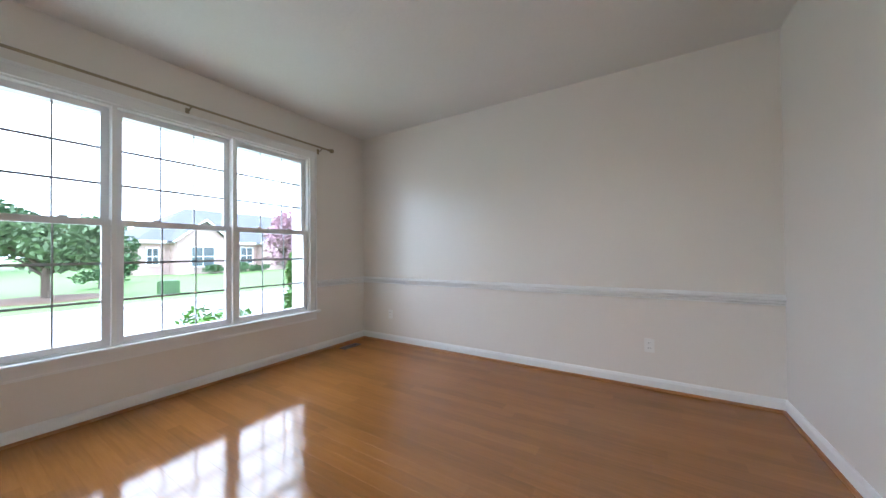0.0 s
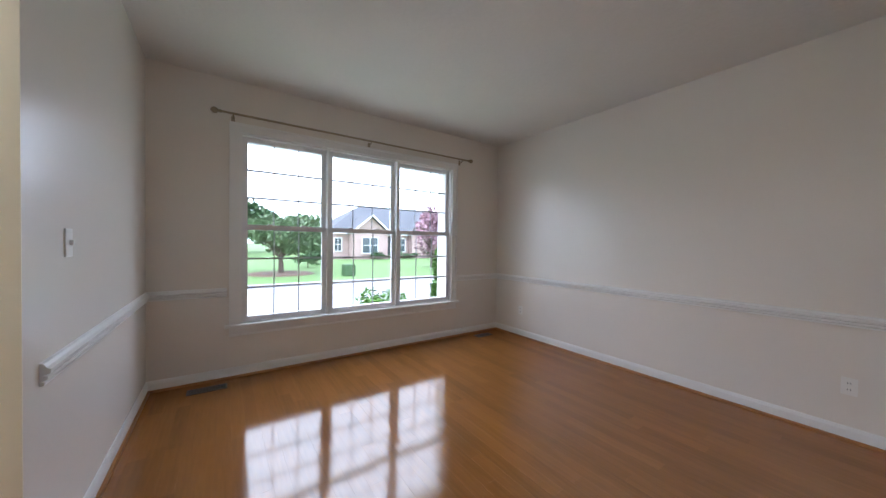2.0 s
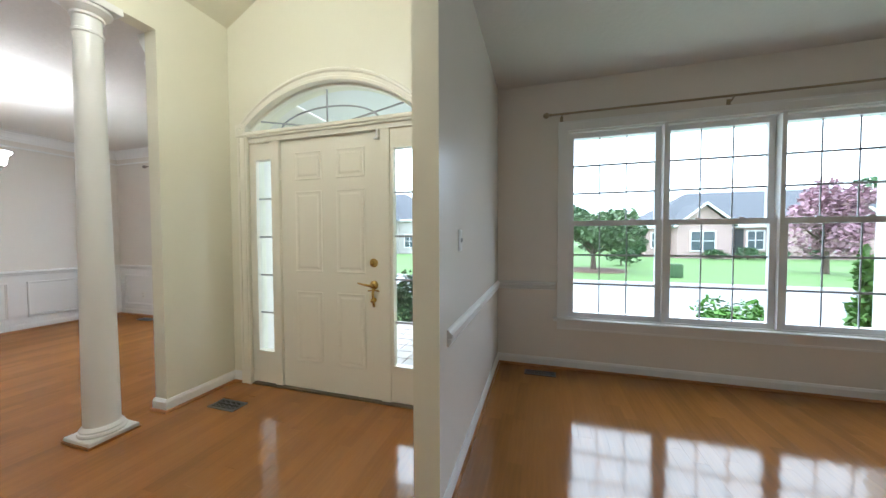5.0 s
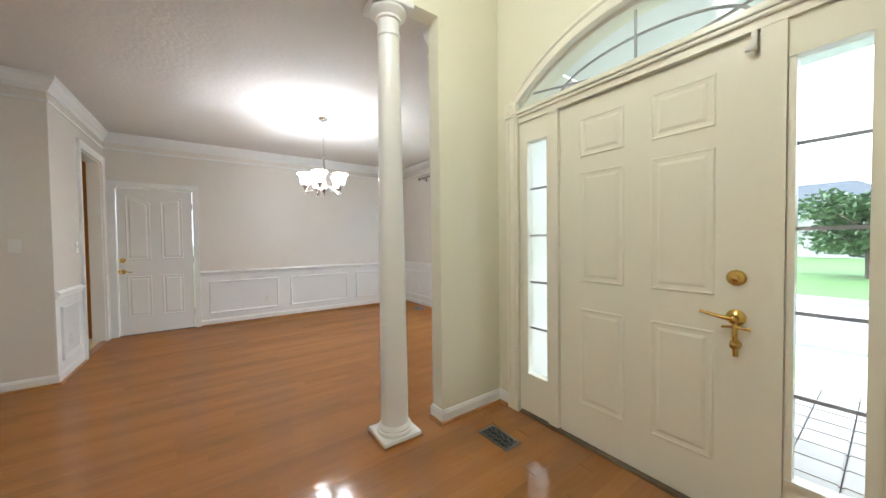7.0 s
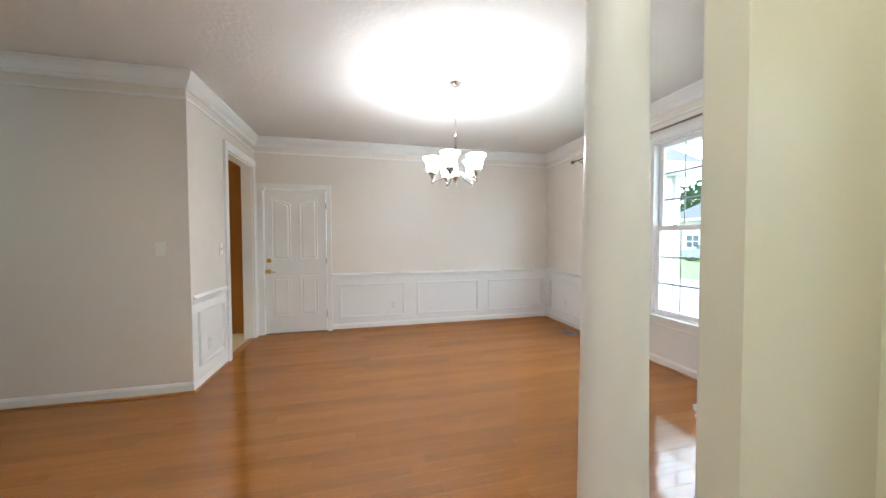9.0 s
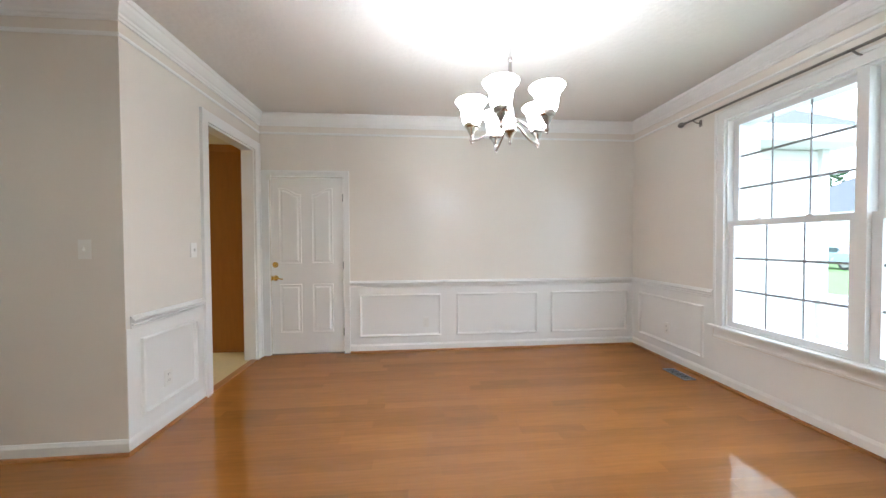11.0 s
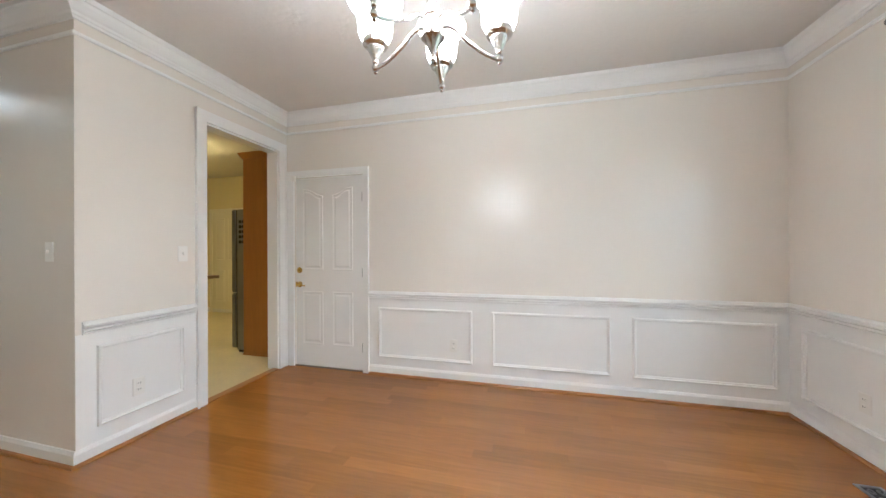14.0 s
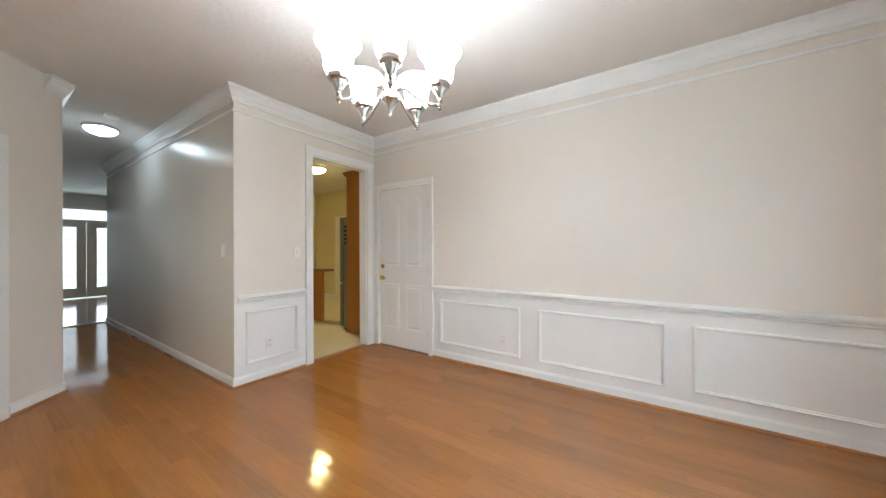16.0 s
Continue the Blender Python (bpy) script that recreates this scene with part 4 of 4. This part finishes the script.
part("gasket", boxes((1.97, 1.985, -8.17, -7.31, 0.05, 1.75)), DARK, fridge)
for i in range(5):
    for j in range(2):
        part("magnet", lathe([(0.022, 0.0), (0.022, 0.006), (0.016, 0.009)], 12, (1.865 + 0.05 * j, -7.30, 1.36 + 0.062 * i), pose(0, 0, 0, -90)), DARK, fridge)
isl = thing("breakfast_bar", (3.4, -7.485, 0), "orange-brown wooden breakfast bar with a brown worktop", "breakfast bar")
part("base", boxes((2.74, 4.3, -7.51, -7.46, 0.0, 0.88)), CAB, isl)
part("worktop", boxes((2.56, 4.35, -7.58, -7.42, 0.88, 0.92), bevel=0.006), COUNTER, isl)

door_5 = thing("door_5", (4.35, -9.30, 0), "closed cream door at the back of the kitchen", "door", kind="structure")
part("door_casing", boxes((3.93, 4.00, -9.30, -9.28, 0, 2.10), (4.72, 4.79, -9.30, -9.28, 0, 2.10), (4.00, 4.72, -9.30, -9.28, 2.03, 2.10)), DOORW, door_5)
bm = boxes((4.005, 4.715, -9.30, -9.287, 0.01, 2.025))
for s0, s1 in ((4.10, 4.32), (4.40, 4.62)):
    for z0, z1 in ((1.06, 1.90), (0.22, 0.86)):
        panel([(s0, z0), (s1, z0), (s1, z1), (s0, z1)], (0, -9.287, 0), (1, 0, 0), (0, 1, 0), STEPS, bm)
part("door_leaf", bm, DOORW, door_5)

# ---- far room ----
tagged(part("wall_far_room", boxes((10.5, 10.7, -9.0, -7.0, 0, H), (10.5, 10.7, -4.5, -1.5, 0, H), (10.5, 10.7, -7.0, -4.5, 2.40, H), (5.9, 10.5, -9.1, -9.0, 0, H), (5.9, 10.5, -1.6, -1.5, 0, H), (5.85, 5.95, -9.0, YC - 0.13, 0, H), (5.85, 5.95, YH + 0.13, -1.6, 0, H)), WALL), "off-white walls of the far room", "wall", kind="structure")
tagged(part("floor_far_room", boxes((5.9, 10.5, -9.0, -1.6, -0.05, 0.0)), DARKWOOD), "dark glossy floor of the far room", "floor", kind="structure")
tagged(part("hall_threshold", boxes((5.87, 5.93, YC, YH, 0.0, 0.014), bevel=0.004), BRONZE), "dark strip between hall and far room", "threshold", kind="structure")
tagged(part("ceiling_far_room", boxes((5.9, 10.7, -9.1, -1.5, H, H + 0.1)), CEIL), "off-white ceiling of the far room", "ceiling", kind="structure")
french = thing("door_4", (10.5, -5.75, 0), "white glazed double doors with a transom window", "door", kind="structure")
for d0, g0, g1, d1 in ((-5.74, -5.56, -5.00, -4.80), (-6.70, -6.50, -5.93, -5.745)):
    lf = part("door_leaf", boxes((10.46, 10.50, d0, g0, 0.02, 2.0), (10.46, 10.50, g1, d1, 0.02, 2.0), (10.46, 10.50, g0, g1, 0.02, 0.27), (10.46, 10.50, g0, g1, 1.86, 2.0)), DOORW, french)
    for k in range(1, 5):
        z = 0.27 + 1.59 * k / 5
        part("glazing_bar", boxes((10.475, 10.485, g0, g1, z - 0.008, z + 0.008)), MUNTIN_BACKLIT, lf)
    p = part("pane", boxes((10.478, 10.482, g0, g1, 0.27, 1.86)), GLASS, lf)
    p.visible_shadow = False
part("door_frame", boxes((10.45, 10.52, -7.0, -6.70, 0, 2.40), (10.45, 10.52, -4.80, -4.5, 0, 2.40), (10.45, 10.52, -6.70, -4.80, 2.0, 2.06), (10.45, 10.52, -6.70, -4.80, 2.33, 2.40)), DOORW, french)
p = part("transom_pane", boxes((10.478, 10.482, -6.70, -4.80, 2.06, 2.33)), GLASS, french)
p.visible_shadow = False

# ---- outdoors ----
GZ = -0.50
bm = bmesh.new()
box(bm, -400, 400, -400, 400, GZ - 0.2, GZ)
tagged(part("ground", bm, GRASS), "green mown lawn", "lawn", kind="structure")
tagged(part("road", boxes((-13.2, -7.7, -200, 200, GZ, GZ + 0.012)), ASPHALT), "pale residential road", "road", kind="structure")
for nm, x0, x1 in (("kerb", -7.7, -7.5), ("kerb_far", -13.4, -13.2)):
    tagged(part(nm, boxes((x0, x1, -200, 200, GZ, GZ + 0.13), bevel=0.02), CONCRETE), "concrete kerb along the road", "kerb", kind="structure")
tagged(part("porch_slab", boxes((-4.4, -2.1, YST1, YDIV0, GZ, -0.09)), CONCRETE), "concrete porch slab", "porch", kind="structure")
tagged(part("porch_walk", boxes((-7.5, -4.4, -2.5, -1.1, GZ, GZ + 0.05)), CONCRETE), "pale front walk", "path", kind="structure")
tagged(part("porch_ceiling", boxes((-4.4, -2.1, YST1, YDIV0, 2.75, 2.85)), SIDING), "white boarded porch ceiling", "ceiling", kind="structure")
tagged(part("wall_outside", boxes((XL - 0.3, XL - 0.205, YDIV1, WY0, GZ, 3.0), (XL - 0.3, XL - 0.205, WY1, YN + 0.3, GZ, 3.0), (XL - 0.3, XL - 0.205, WY0, WY1, GZ, WZ0), (XD - 0.3, XD - 0.205, YS, DY0, GZ, 3.0), (XD - 0.3, XD - 0.205, DY1, YST0, GZ, 3.0), (XD - 0.3, XD - 0.205, DY0, DY1, GZ, DZ0)), BRICKPINK), "pink brick outside face of the house", "wall", kind="structure")
garage = thing("garage_wing", (-5.1, -8.6, GZ), "white sided garage wing with a soffit", "house wing")
bm = bmesh.new()
for k in range(22):
    z = GZ + 0.14 * k
    v = box(bm, -6.6, -3.62, -7.55, -7.52, z, z + 0.139)
    for q in (2, 3):
        v[q].co.y += 0.016
part("siding", bm, SIDING, garage)
part("wall", boxes((-6.6, -3.62, -10.5, -7.56, GZ, 2.6)), SIDING, garage)
part("soffit", boxes((-6.9, -3.62, -10.5, -7.1, 2.6, 2.66), (-6.9, -3.62, -7.1, -7.06, 2.58, 2.78)), SIDING, garage)
bm = bmesh.new()
v = [bm.verts.new(p) for p in ((-6.9, -7.05, 2.78), (-3.62, -7.05, 2.78), (-3.62, -9, 4.0), (-6.9, -9, 4.0), (-3.62, -11, 2.78), (-6.9, -11, 2.78))]
bm.faces.new((v[0], v[1], v[2], v[3]))
bm.faces.new((v[3], v[2], v[4], v[5]))
part("roof", bm, ROOF, garage)
part("corner_post", boxes((-6.68, -6.56, -7.58, -7.46, GZ, 2.6)), SIDING, garage)
part("downpipe", tube([(-5.4, -7.45, GZ), (-5.4, -7.45, 1.0), (-5.4, -7.45, 2.6)], 0.04), SIDING, garage)


def roof_hip(bm, x0, x1, y0, y1, z, h, run_in):
    o = 0.45
    x0, x1, y0, y1 = x0 - o, x1 + o, y0 - o, y1 + o
    xm = (x0 + x1) / 2
    a = [bm.verts.new(p) for p in ((x0, y0, z), (x1, y0, z), (x1, y1, z), (x0, y1, z), (xm, y0 + run_in, z + h), (xm, y1 - run_in, z + h))]
    for f in ((0, 1, 4), (1, 2, 5, 4), (2, 3, 5), (3, 0, 4, 5), (3, 2, 1, 0)):
        bm.faces.new([a[i] for i in f])


def far_window(parent, x, y0, y1, z0, z1):
    w = part("window", boxes((x, x + 0.08, y0 - 0.1, y0, z0 - 0.1, z1 + 0.1), (x, x + 0.08, y1, y1 + 0.1, z0 - 0.1, z1 + 0.1), (x, x + 0.08, y0, y1, z1, z1 + 0.1), (x, x + 0.12, y0, y1, z0 - 0.1, z0), (x, x + 0.05, (y0 + y1) / 2 - 0.03, (y0 + y1) / 2 + 0.03, z0, z1), (x, x + 0.05, y0, y1, (z0 + z1) / 2 - 0.03, (z0 + z1) / 2 + 0.03)), SIDING, parent)
    part("pane", boxes((x, x + 0.02, y0, y1, z0, z1)), FARGLASS, w)


def gable(parent, x, y0, y1, z0, h, wall_mat):
    bm = bmesh.new()
    ym = (y0 + y1) / 2
    v = [bm.verts.new(p) for p in ((x, y0, z0), (x, y1, z0), (x, ym, z0 + h), (x - 6, y0, z0), (x - 6, y1, z0), (x - 6, ym, z0 + h))]
    for f in ((0, 1, 2), (5, 4, 3), (0, 3, 4, 1), (1, 4, 5, 2), (2, 5, 3, 0)):
        bm.faces.new([v[i] for i in f])
    part("gable", bm, wall_mat, parent)
    bm = bmesh.new()
    for s, ya in ((1, y0), (-1, y1)):
        w = [bm.verts.new(p) for p in ((x + 0.4, ya - s * 0.4, z0 - 0.15), (x + 0.4, ym, z0 + h + 0.1), (x - 6, ym, z0 + h + 0.1), (x - 6, ya - s * 0.4, z0 - 0.15))]
        u = [bm.verts.new(q.co + Vector((0, 0, 0.12))) for q in w]
        for f in ((0, 1, 2, 3),):
            bm.faces.new([w[i] for i in f])
            bm.faces.new([u[i] for i in f])
        bm.faces.new((w[0], w[1], u[1], u[0]))
    part("gable_roof", bm, ROOF, parent)
    bm = bmesh.new()
    for ya in (y0 - 0.4, y1 + 0.4):
        tube([(x + 0.42, ya, z0 - 0.15), (x + 0.42, (ya + ym) / 2, z0 - 0.15 + (h + 0.25) / 2), (x + 0.42, ym, z0 + h + 0.1)], 0.11, 4, bm)
    part("verge_board", bm, SIDING, parent)


def house(x, y0, y1, depth, eave, ridge, wall_mat, label, gables, windows, door):
    hs = thing("house", (x - depth / 2, (y0 + y1) / 2, GZ), label, "house", "houses across the road")
    part("wall", boxes((x - depth, x, y0, y1, GZ, eave)), wall_mat, hs)
    bm = bmesh.new()
    roof_hip(bm, x - depth, x, y0, y1, eave, ridge, min(depth / 2, (y1 - y0) / 2) * 0.95)
    part("roof", bm, ROOF, hs)
    part("fascia", boxes((x + 0.40, x + 0.48, y0 - 0.45, y1 + 0.45, eave - 0.2, eave + 0.03), (x, x + 0.40, y0 - 0.45, y1 + 0.45, eave - 0.06, eave - 0.01)), SIDING, hs)
    for g0, g1, gz, gh, gx in gables:
        part("wing", boxes((x, x + gx, g0, g1, GZ, gz)), wall_mat, hs)
        gable(hs, x + gx, g0, g1, gz, gh, wall_mat)
    for w in windows:
        far_window(hs, x + w[4], *w[:4])
    d = part("door", boxes((x + 0.02, x + 0.08, door, door + 1.1, GZ + 0.3, GZ + 2.5)), DARK, hs)
    return hs


house(-34.0, 9.2, 31.0, 12.0, 2.35, 3.6, BRICKPINK, "pink brick bungalow with a grey hip roof", [(11.2, 15.1, 2.35, 1.75, 1.5), (18.5, 25.0, 2.35, 2.6, 1.0)], [(9.7, 10.4, 0.4, 1.7, 0.0), (12.2, 13.9, 0.2, 1.8, 1.5), (16.9, 18.0, 0.3, 1.8, 0.0), (20.5, 22.8, 0.2, 1.9, 1.0), (27.0, 28.5, 0.3, 1.8, 0.0)], 15.5)
house(-42.0, -14.0, 2.0, 12.0, 2.6, 3.8, BRICKPALE, "pale brick house with a grey roof behind trees", [(-6.0, -1.0, 2.6, 2.0, 1.0)], [(-12.0, -10.5, 0.4, 1.9, 0.0), (-4.5, -2.5, 0.4, 1.9, 1.0)], 0.4)
house(-35.0, -33.0, -13.0, 11.0, 3.5, 3.9, BRICKPALE, "pale two-storey brick house with a long grey roof", [(-21.6, -16.4, 3.5, 2.9, 1.6)], [(-19.7, -18.3, 2.4, 3.8, 1.6), (-19.9, -18.1, 0.2, 1.7, 1.6), (-24.0, -22.9, 2.0, 3.1, 0.0), (-24.2, -22.8, 0.4, 1.7, 0.0), (-30.6, -29.2, 0.4, 1.7, 0.0), (-15.6, -14.4, 0.3, 1.7, 0.0)], -22.0)
# added blank house beyond the glazed doors, keeping sky glare off the floor
house(25.0, -20.0, 4.0, 10.0, 3.4, 3.0, BRICKPALE, "pale house added behind the back garden to screen off sky", [], [], -4.0)


def leaf_cloud(name, centre, radii, count, size, mat, parent, seed):
    """A crown of many small leaf clumps with gaps."""
    rng = random.Random(seed)
    verts, faces = [], []
    lumps = [(Vector((rng.uniform(-1, 1), rng.uniform(-1, 1), rng.uniform(-0.8, 1))).normalized() * rng.uniform(0.35, 0.8), rng.uniform(0.3, 0.55)) for _ in range(14)]
    c, r = Vector(centre), Vector(radii)
    for _ in range(count):
        l, lr = rng.choice(lumps)
        p = l + Vector((rng.gauss(0, 1), rng.gauss(0, 1), rng.gauss(0, 1))).normalized() * lr * rng.uniform(0.5, 1.0)
        p = c + Vector((p.x * r.x, p.y * r.y, p.z * r.z))
        u = Vector((rng.gauss(0, 1), rng.gauss(0, 1), rng.gauss(0, 0.6))).normalized()
        w = u.orthogonal().normalized()
        s = size * rng.uniform(0.5, 1.3)
        i = len(verts)
        verts += [tuple(p - u * s), tuple(p + w * s * 0.5), tuple(p + u * s), tuple(p - w * s * 0.5)]
        faces.append((i, i + 1, i + 2, i + 3))
    me = bpy.data.meshes.new(name)
    me.from_pydata(verts, [], faces)
    me.materials.append(mat)
    ob = new(name, me)
    if parent is not None:
        ob.parent = parent
        ob.matrix_parent_inverse = parent.matrix_basis.inverted()
    return ob


def tree(x, y, height, spread, mat, label, seed, trunk=0.16, count=5000, size=0.16):
    t = thing("tree", (x, y, GZ), label, "tree", "garden trees")
    rng = random.Random(seed)
    bm = tube([(x, y, GZ), (x + 0.1, y - 0.05, GZ + height * 0.25), (x, y + 0.05, GZ + height * 0.6)], lambda u: trunk * (1 - 0.6 * u), 8)
    for _ in range(7):
        a = rng.uniform(0, 6.28)
        z = GZ + height * rng.uniform(0.22, 0.45)
        e = Vector((x + spread * 0.7 * math.cos(a), y + spread * 0.7 * math.sin(a), z + height * 0.3))
        m0 = Vector((x, y, z))
        tube([m0, m0.lerp(e, 0.5) + Vector((0, 0, 0.15)), e], lambda u: trunk * 0.45 * (1 - 0.75 * u), 6, bm)
    part("trunk", bm, BARK, t)
    leaf_cloud("crown", (x, y, GZ + height * 0.55), (spread, spread, height * 0.46), count, size, mat, t, seed)


tree(-19.0, 2.6, 3.4, 2.1, LEAF, "broad green garden tree on the far lawn", 3)
tree(-22.0, -1.6, 3.8, 2.4, LEAF, "green garden tree beside its neighbour", 4)
tree(-27.0, 6.2, 2.8, 1.2, LEAFDK, "small dark green tree on the far lawn", 5, count=2500)
tree(-20.0, 13.0, 4.3, 2.0, BLOSSOM, "pink-leaved ornamental tree on the lawn", 6, size=0.14)
for k, (x, y, h) in enumerate(((-58, -20, 11), (-60, 3, 9), (-62, 14.5, 6.5), (-55, 44, 11), (-52, -44, 12))):
    tree(x, y, h, 6.5, LEAFDK, "large green tree behind the houses", 20 + k, 0.35, 2500, 0.5)


def shrub(x, y, r, h, mat, label, seed, count=900, size=0.05):
    s = thing("shrub", (x, y, GZ), label, "shrub", "shrubs")
    part("stems", lathe([(0.05, GZ), (0.03, GZ + h * 0.5)], 6, (x, y, 0)), BARK, s)
    leaf_cloud("foliage", (x, y, GZ + h * 0.5), (r, r, h * 0.52), count, size, mat, s, seed)


shrub(-4.1, 3.12, 0.24, 1.75, LEAFLT, "narrow bright green conifer beside the window", 31, 2500)
shrub(-6.2, 2.95, 0.55, 0.85, LEAFLT, "round bright green shrub below the window", 32, 1500)
shrub(-4.2, -0.1, 0.34, 0.95, LEAFDK, "dark green shrub below the window", 33, 1500)
shrub(-4.95, -2.35, 0.38, 1.35, LEAFDK, "dark green shrub beside the porch", 38, 2200)
for k, (x, y, r, h) in enumerate(((-31.5, 13.5, 1.0, 0.9), (-31.3, 15.6, 1.1, 1.1), (-31.5, 17.4, 0.9, 0.8), (-32.4, 20.8, 1.0, 1.4), (-31.5, 24.5, 1.0, 1.0), (-28.5, -18.0, 1.0, 1.0), (-28.3, -20.2, 1.0, 0.9), (-23, 4.8, 1.0, 1.3))):
    shrub(x, y, r, h, LEAFDK, "clipped dark green shrub before the house", 40 + k, 700, 0.10)
tagged(part("mulch_bed", lathe([(1.7, GZ), (1.6, GZ + 0.05), (0.1, GZ + 0.08)], 24, (-19.0, 2.6, 0)), MULCH), "brown mulch ring round the tree", "mulch bed")
util = thing("utility_box", (-16.5, 5.5, GZ), "small green utility box on the lawn", "utility box")
part("cabinet", boxes((-16.8, -16.2, 5.2, 5.8, GZ, GZ + 0.6), bevel=0.04), LEAFDK, util)

# parked car
car = thing("car", (-15.2, -13.3, GZ), "silver-blue saloon car parked on the far side", "car")
prof = [(-2.2, 0.35), (-2.2, 0.75), (-1.9, 0.88), (-1.2, 0.95), (-0.55, 1.42), (0.75, 1.45), (1.45, 1.0), (2.1, 0.95), (2.25, 0.7), (2.25, 0.35)]
bm = bmesh.new()
l0 = [bm.verts.new((-16.1 + (0.22 if z > 1.1 else 0), -13.3 + s, GZ + z)) for s, z in prof]
l1 = [bm.verts.new((-14.4 - (0.22 if z > 1.1 else 0), -13.3 + s, GZ + z)) for s, z in prof]
for i in range(len(prof)):
    j = (i + 1) % len(prof)
    bm.faces.new((l0[i], l0[j], l1[j], l1[i]))
bm.faces.new(l0[::-1])
bm.faces.new(l1)
part("body", bm, CARPAINT, car)
for s0, s1 in ((-1.0, 0.0), (0.1, 1.05)):
    part("side_window", boxes((-14.50, -14.42, -13.3 + s0 + 0.2, -13.3 + s1, GZ + 1.0, GZ + 1.34)), FARGLASS, car)
for s in (-1.4, 1.4):
    for x in (-16.05, -14.55):
        wh = part("wheel", lathe([(0.20, -0.09), (0.32, -0.10), (0.33, 0.10), (0.20, 0.11)], 20, (x, -13.3 + s, GZ + 0.33), pose(0, 0, 0, 0, 90, 0)), TYRE, car)
        part("rim", lathe([(0.20, -0.115), (0.20, 0.125)], 16, (x, -13.3 + s, GZ + 0.33), pose(0, 0, 0, 0, 90, 0)), PEWTER, wh)

car.matrix_basis = Matrix.Translation((-27.0, -21.8, GZ))

# ---- porch pavers ----
pm = {}
for i in range(11):
    for j in range(10):
        x0, y0 = -4.38 + 0.207 * i, YST1 + 0.02 + 0.202 * j
        if (0.2, 0) not in pm:
            pm[(0.2, 0)] = mesh_of("paver", boxes((0, 0.20, 0, 0.195, 0, 0.05), bevel=0.006), PAVER)
        o = new("paver", pm[(0.2, 0)])
        o.parent = bpy.data.objects["porch_slab"]
        o.location = (x0, y0, -0.09)

# ---- strip floor: one board after another along x ----
W = 0.083
rng = random.Random(7)
plank_meshes = {}


def plank_mesh(length):
    key = round(length, 2)
    if key not in plank_meshes:
        bm = bmesh.new()
        v = box(bm, 0.00015, key - 0.00015, 0.00015, W - 0.00015, -0.006, 0.0)
        c = 0.0004
        top = [f for f in bm.faces if all(abs(q.co.z) < 1e-6 for q in f.verts)]
        bmesh.ops.inset_region(bm, faces=top, thickness=c)
        for q in v[4:]:
            q.co.z -= 0.0001
        plank_meshes[key] = mesh_of("plank", bm, OAK)
    return plank_meshes[key]


def spans(y):
    ym = y + W / 2
    if ym > YDIV0:
        return [(XL, XE)]
    if ym > YST1:
        return [(XF - 0.04, XE)]
    if ym > -4.4:
        return [(XD, XE + 0.25 + max(0.0, -3.2 - ym))]
    if ym > YC:
        return [(XD, 5.87)]
    return [(XD, XO + 0.01)]


rows_y = [YS + W * k for k in range(int((YN - YS) / W) + 1)]
rest_v, rest_f, made = [], [], 0
for y in rows_y:
    for x0, x1 in spans(y):
        x = x0 - rng.uniform(0, 0.8)
        while x < x1:
            ln = round(rng.choice((0.45, 0.6, 0.75, 0.9, 1.05, 1.2)), 2)
            a, b = max(x, x0), min(x + ln, x1)
            near = -4.9 < y < 0.6 and -2.6 < a < 0.9 and b - a > 0.2
            if b - a > 0.03:
                if near and made < 300:
                    o = new("plank", plank_mesh(b - a))
                    o.parent = floor
                    o.location = (a, y, 0)
                    made += 1
                else:
                    i = len(rest_v)
                    g, c = 0.00015, 0.0004
                    y1 = y + W
                    rest_v += [(a + g, y + g, -0.0001), (b - g, y + g, -0.0001), (b - g, y1 - g, -0.0001), (a + g, y1 - g, -0.0001), (a + g + c, y + g + c, 0), (b - g - c, y + g + c, 0), (b - g - c, y1 - g - c, 0), (a + g + c, y1 - g - c, 0), (a + g, y + g, -0.006), (b - g, y + g, -0.006), (b - g, y1 - g, -0.006), (a + g, y1 - g, -0.006)]
                    rest_f += [tuple(i + q for q in f) for f in ((4, 5, 6, 7), (0, 1, 5, 4), (1, 2, 6, 5), (2, 3, 7, 6), (3, 0, 4, 7), (8, 9, 1, 0), (9, 10, 2, 1), (10, 11, 3, 2), (11, 8, 0, 3))]
            x += ln
me = bpy.data.meshes.new("floor_boards")
me.from_pydata(rest_v, [], rest_f)
me.materials.append(OAK)
fb = new("floor_boards", me)
fb.parent = floor
tagged(fb, kind="stuff")
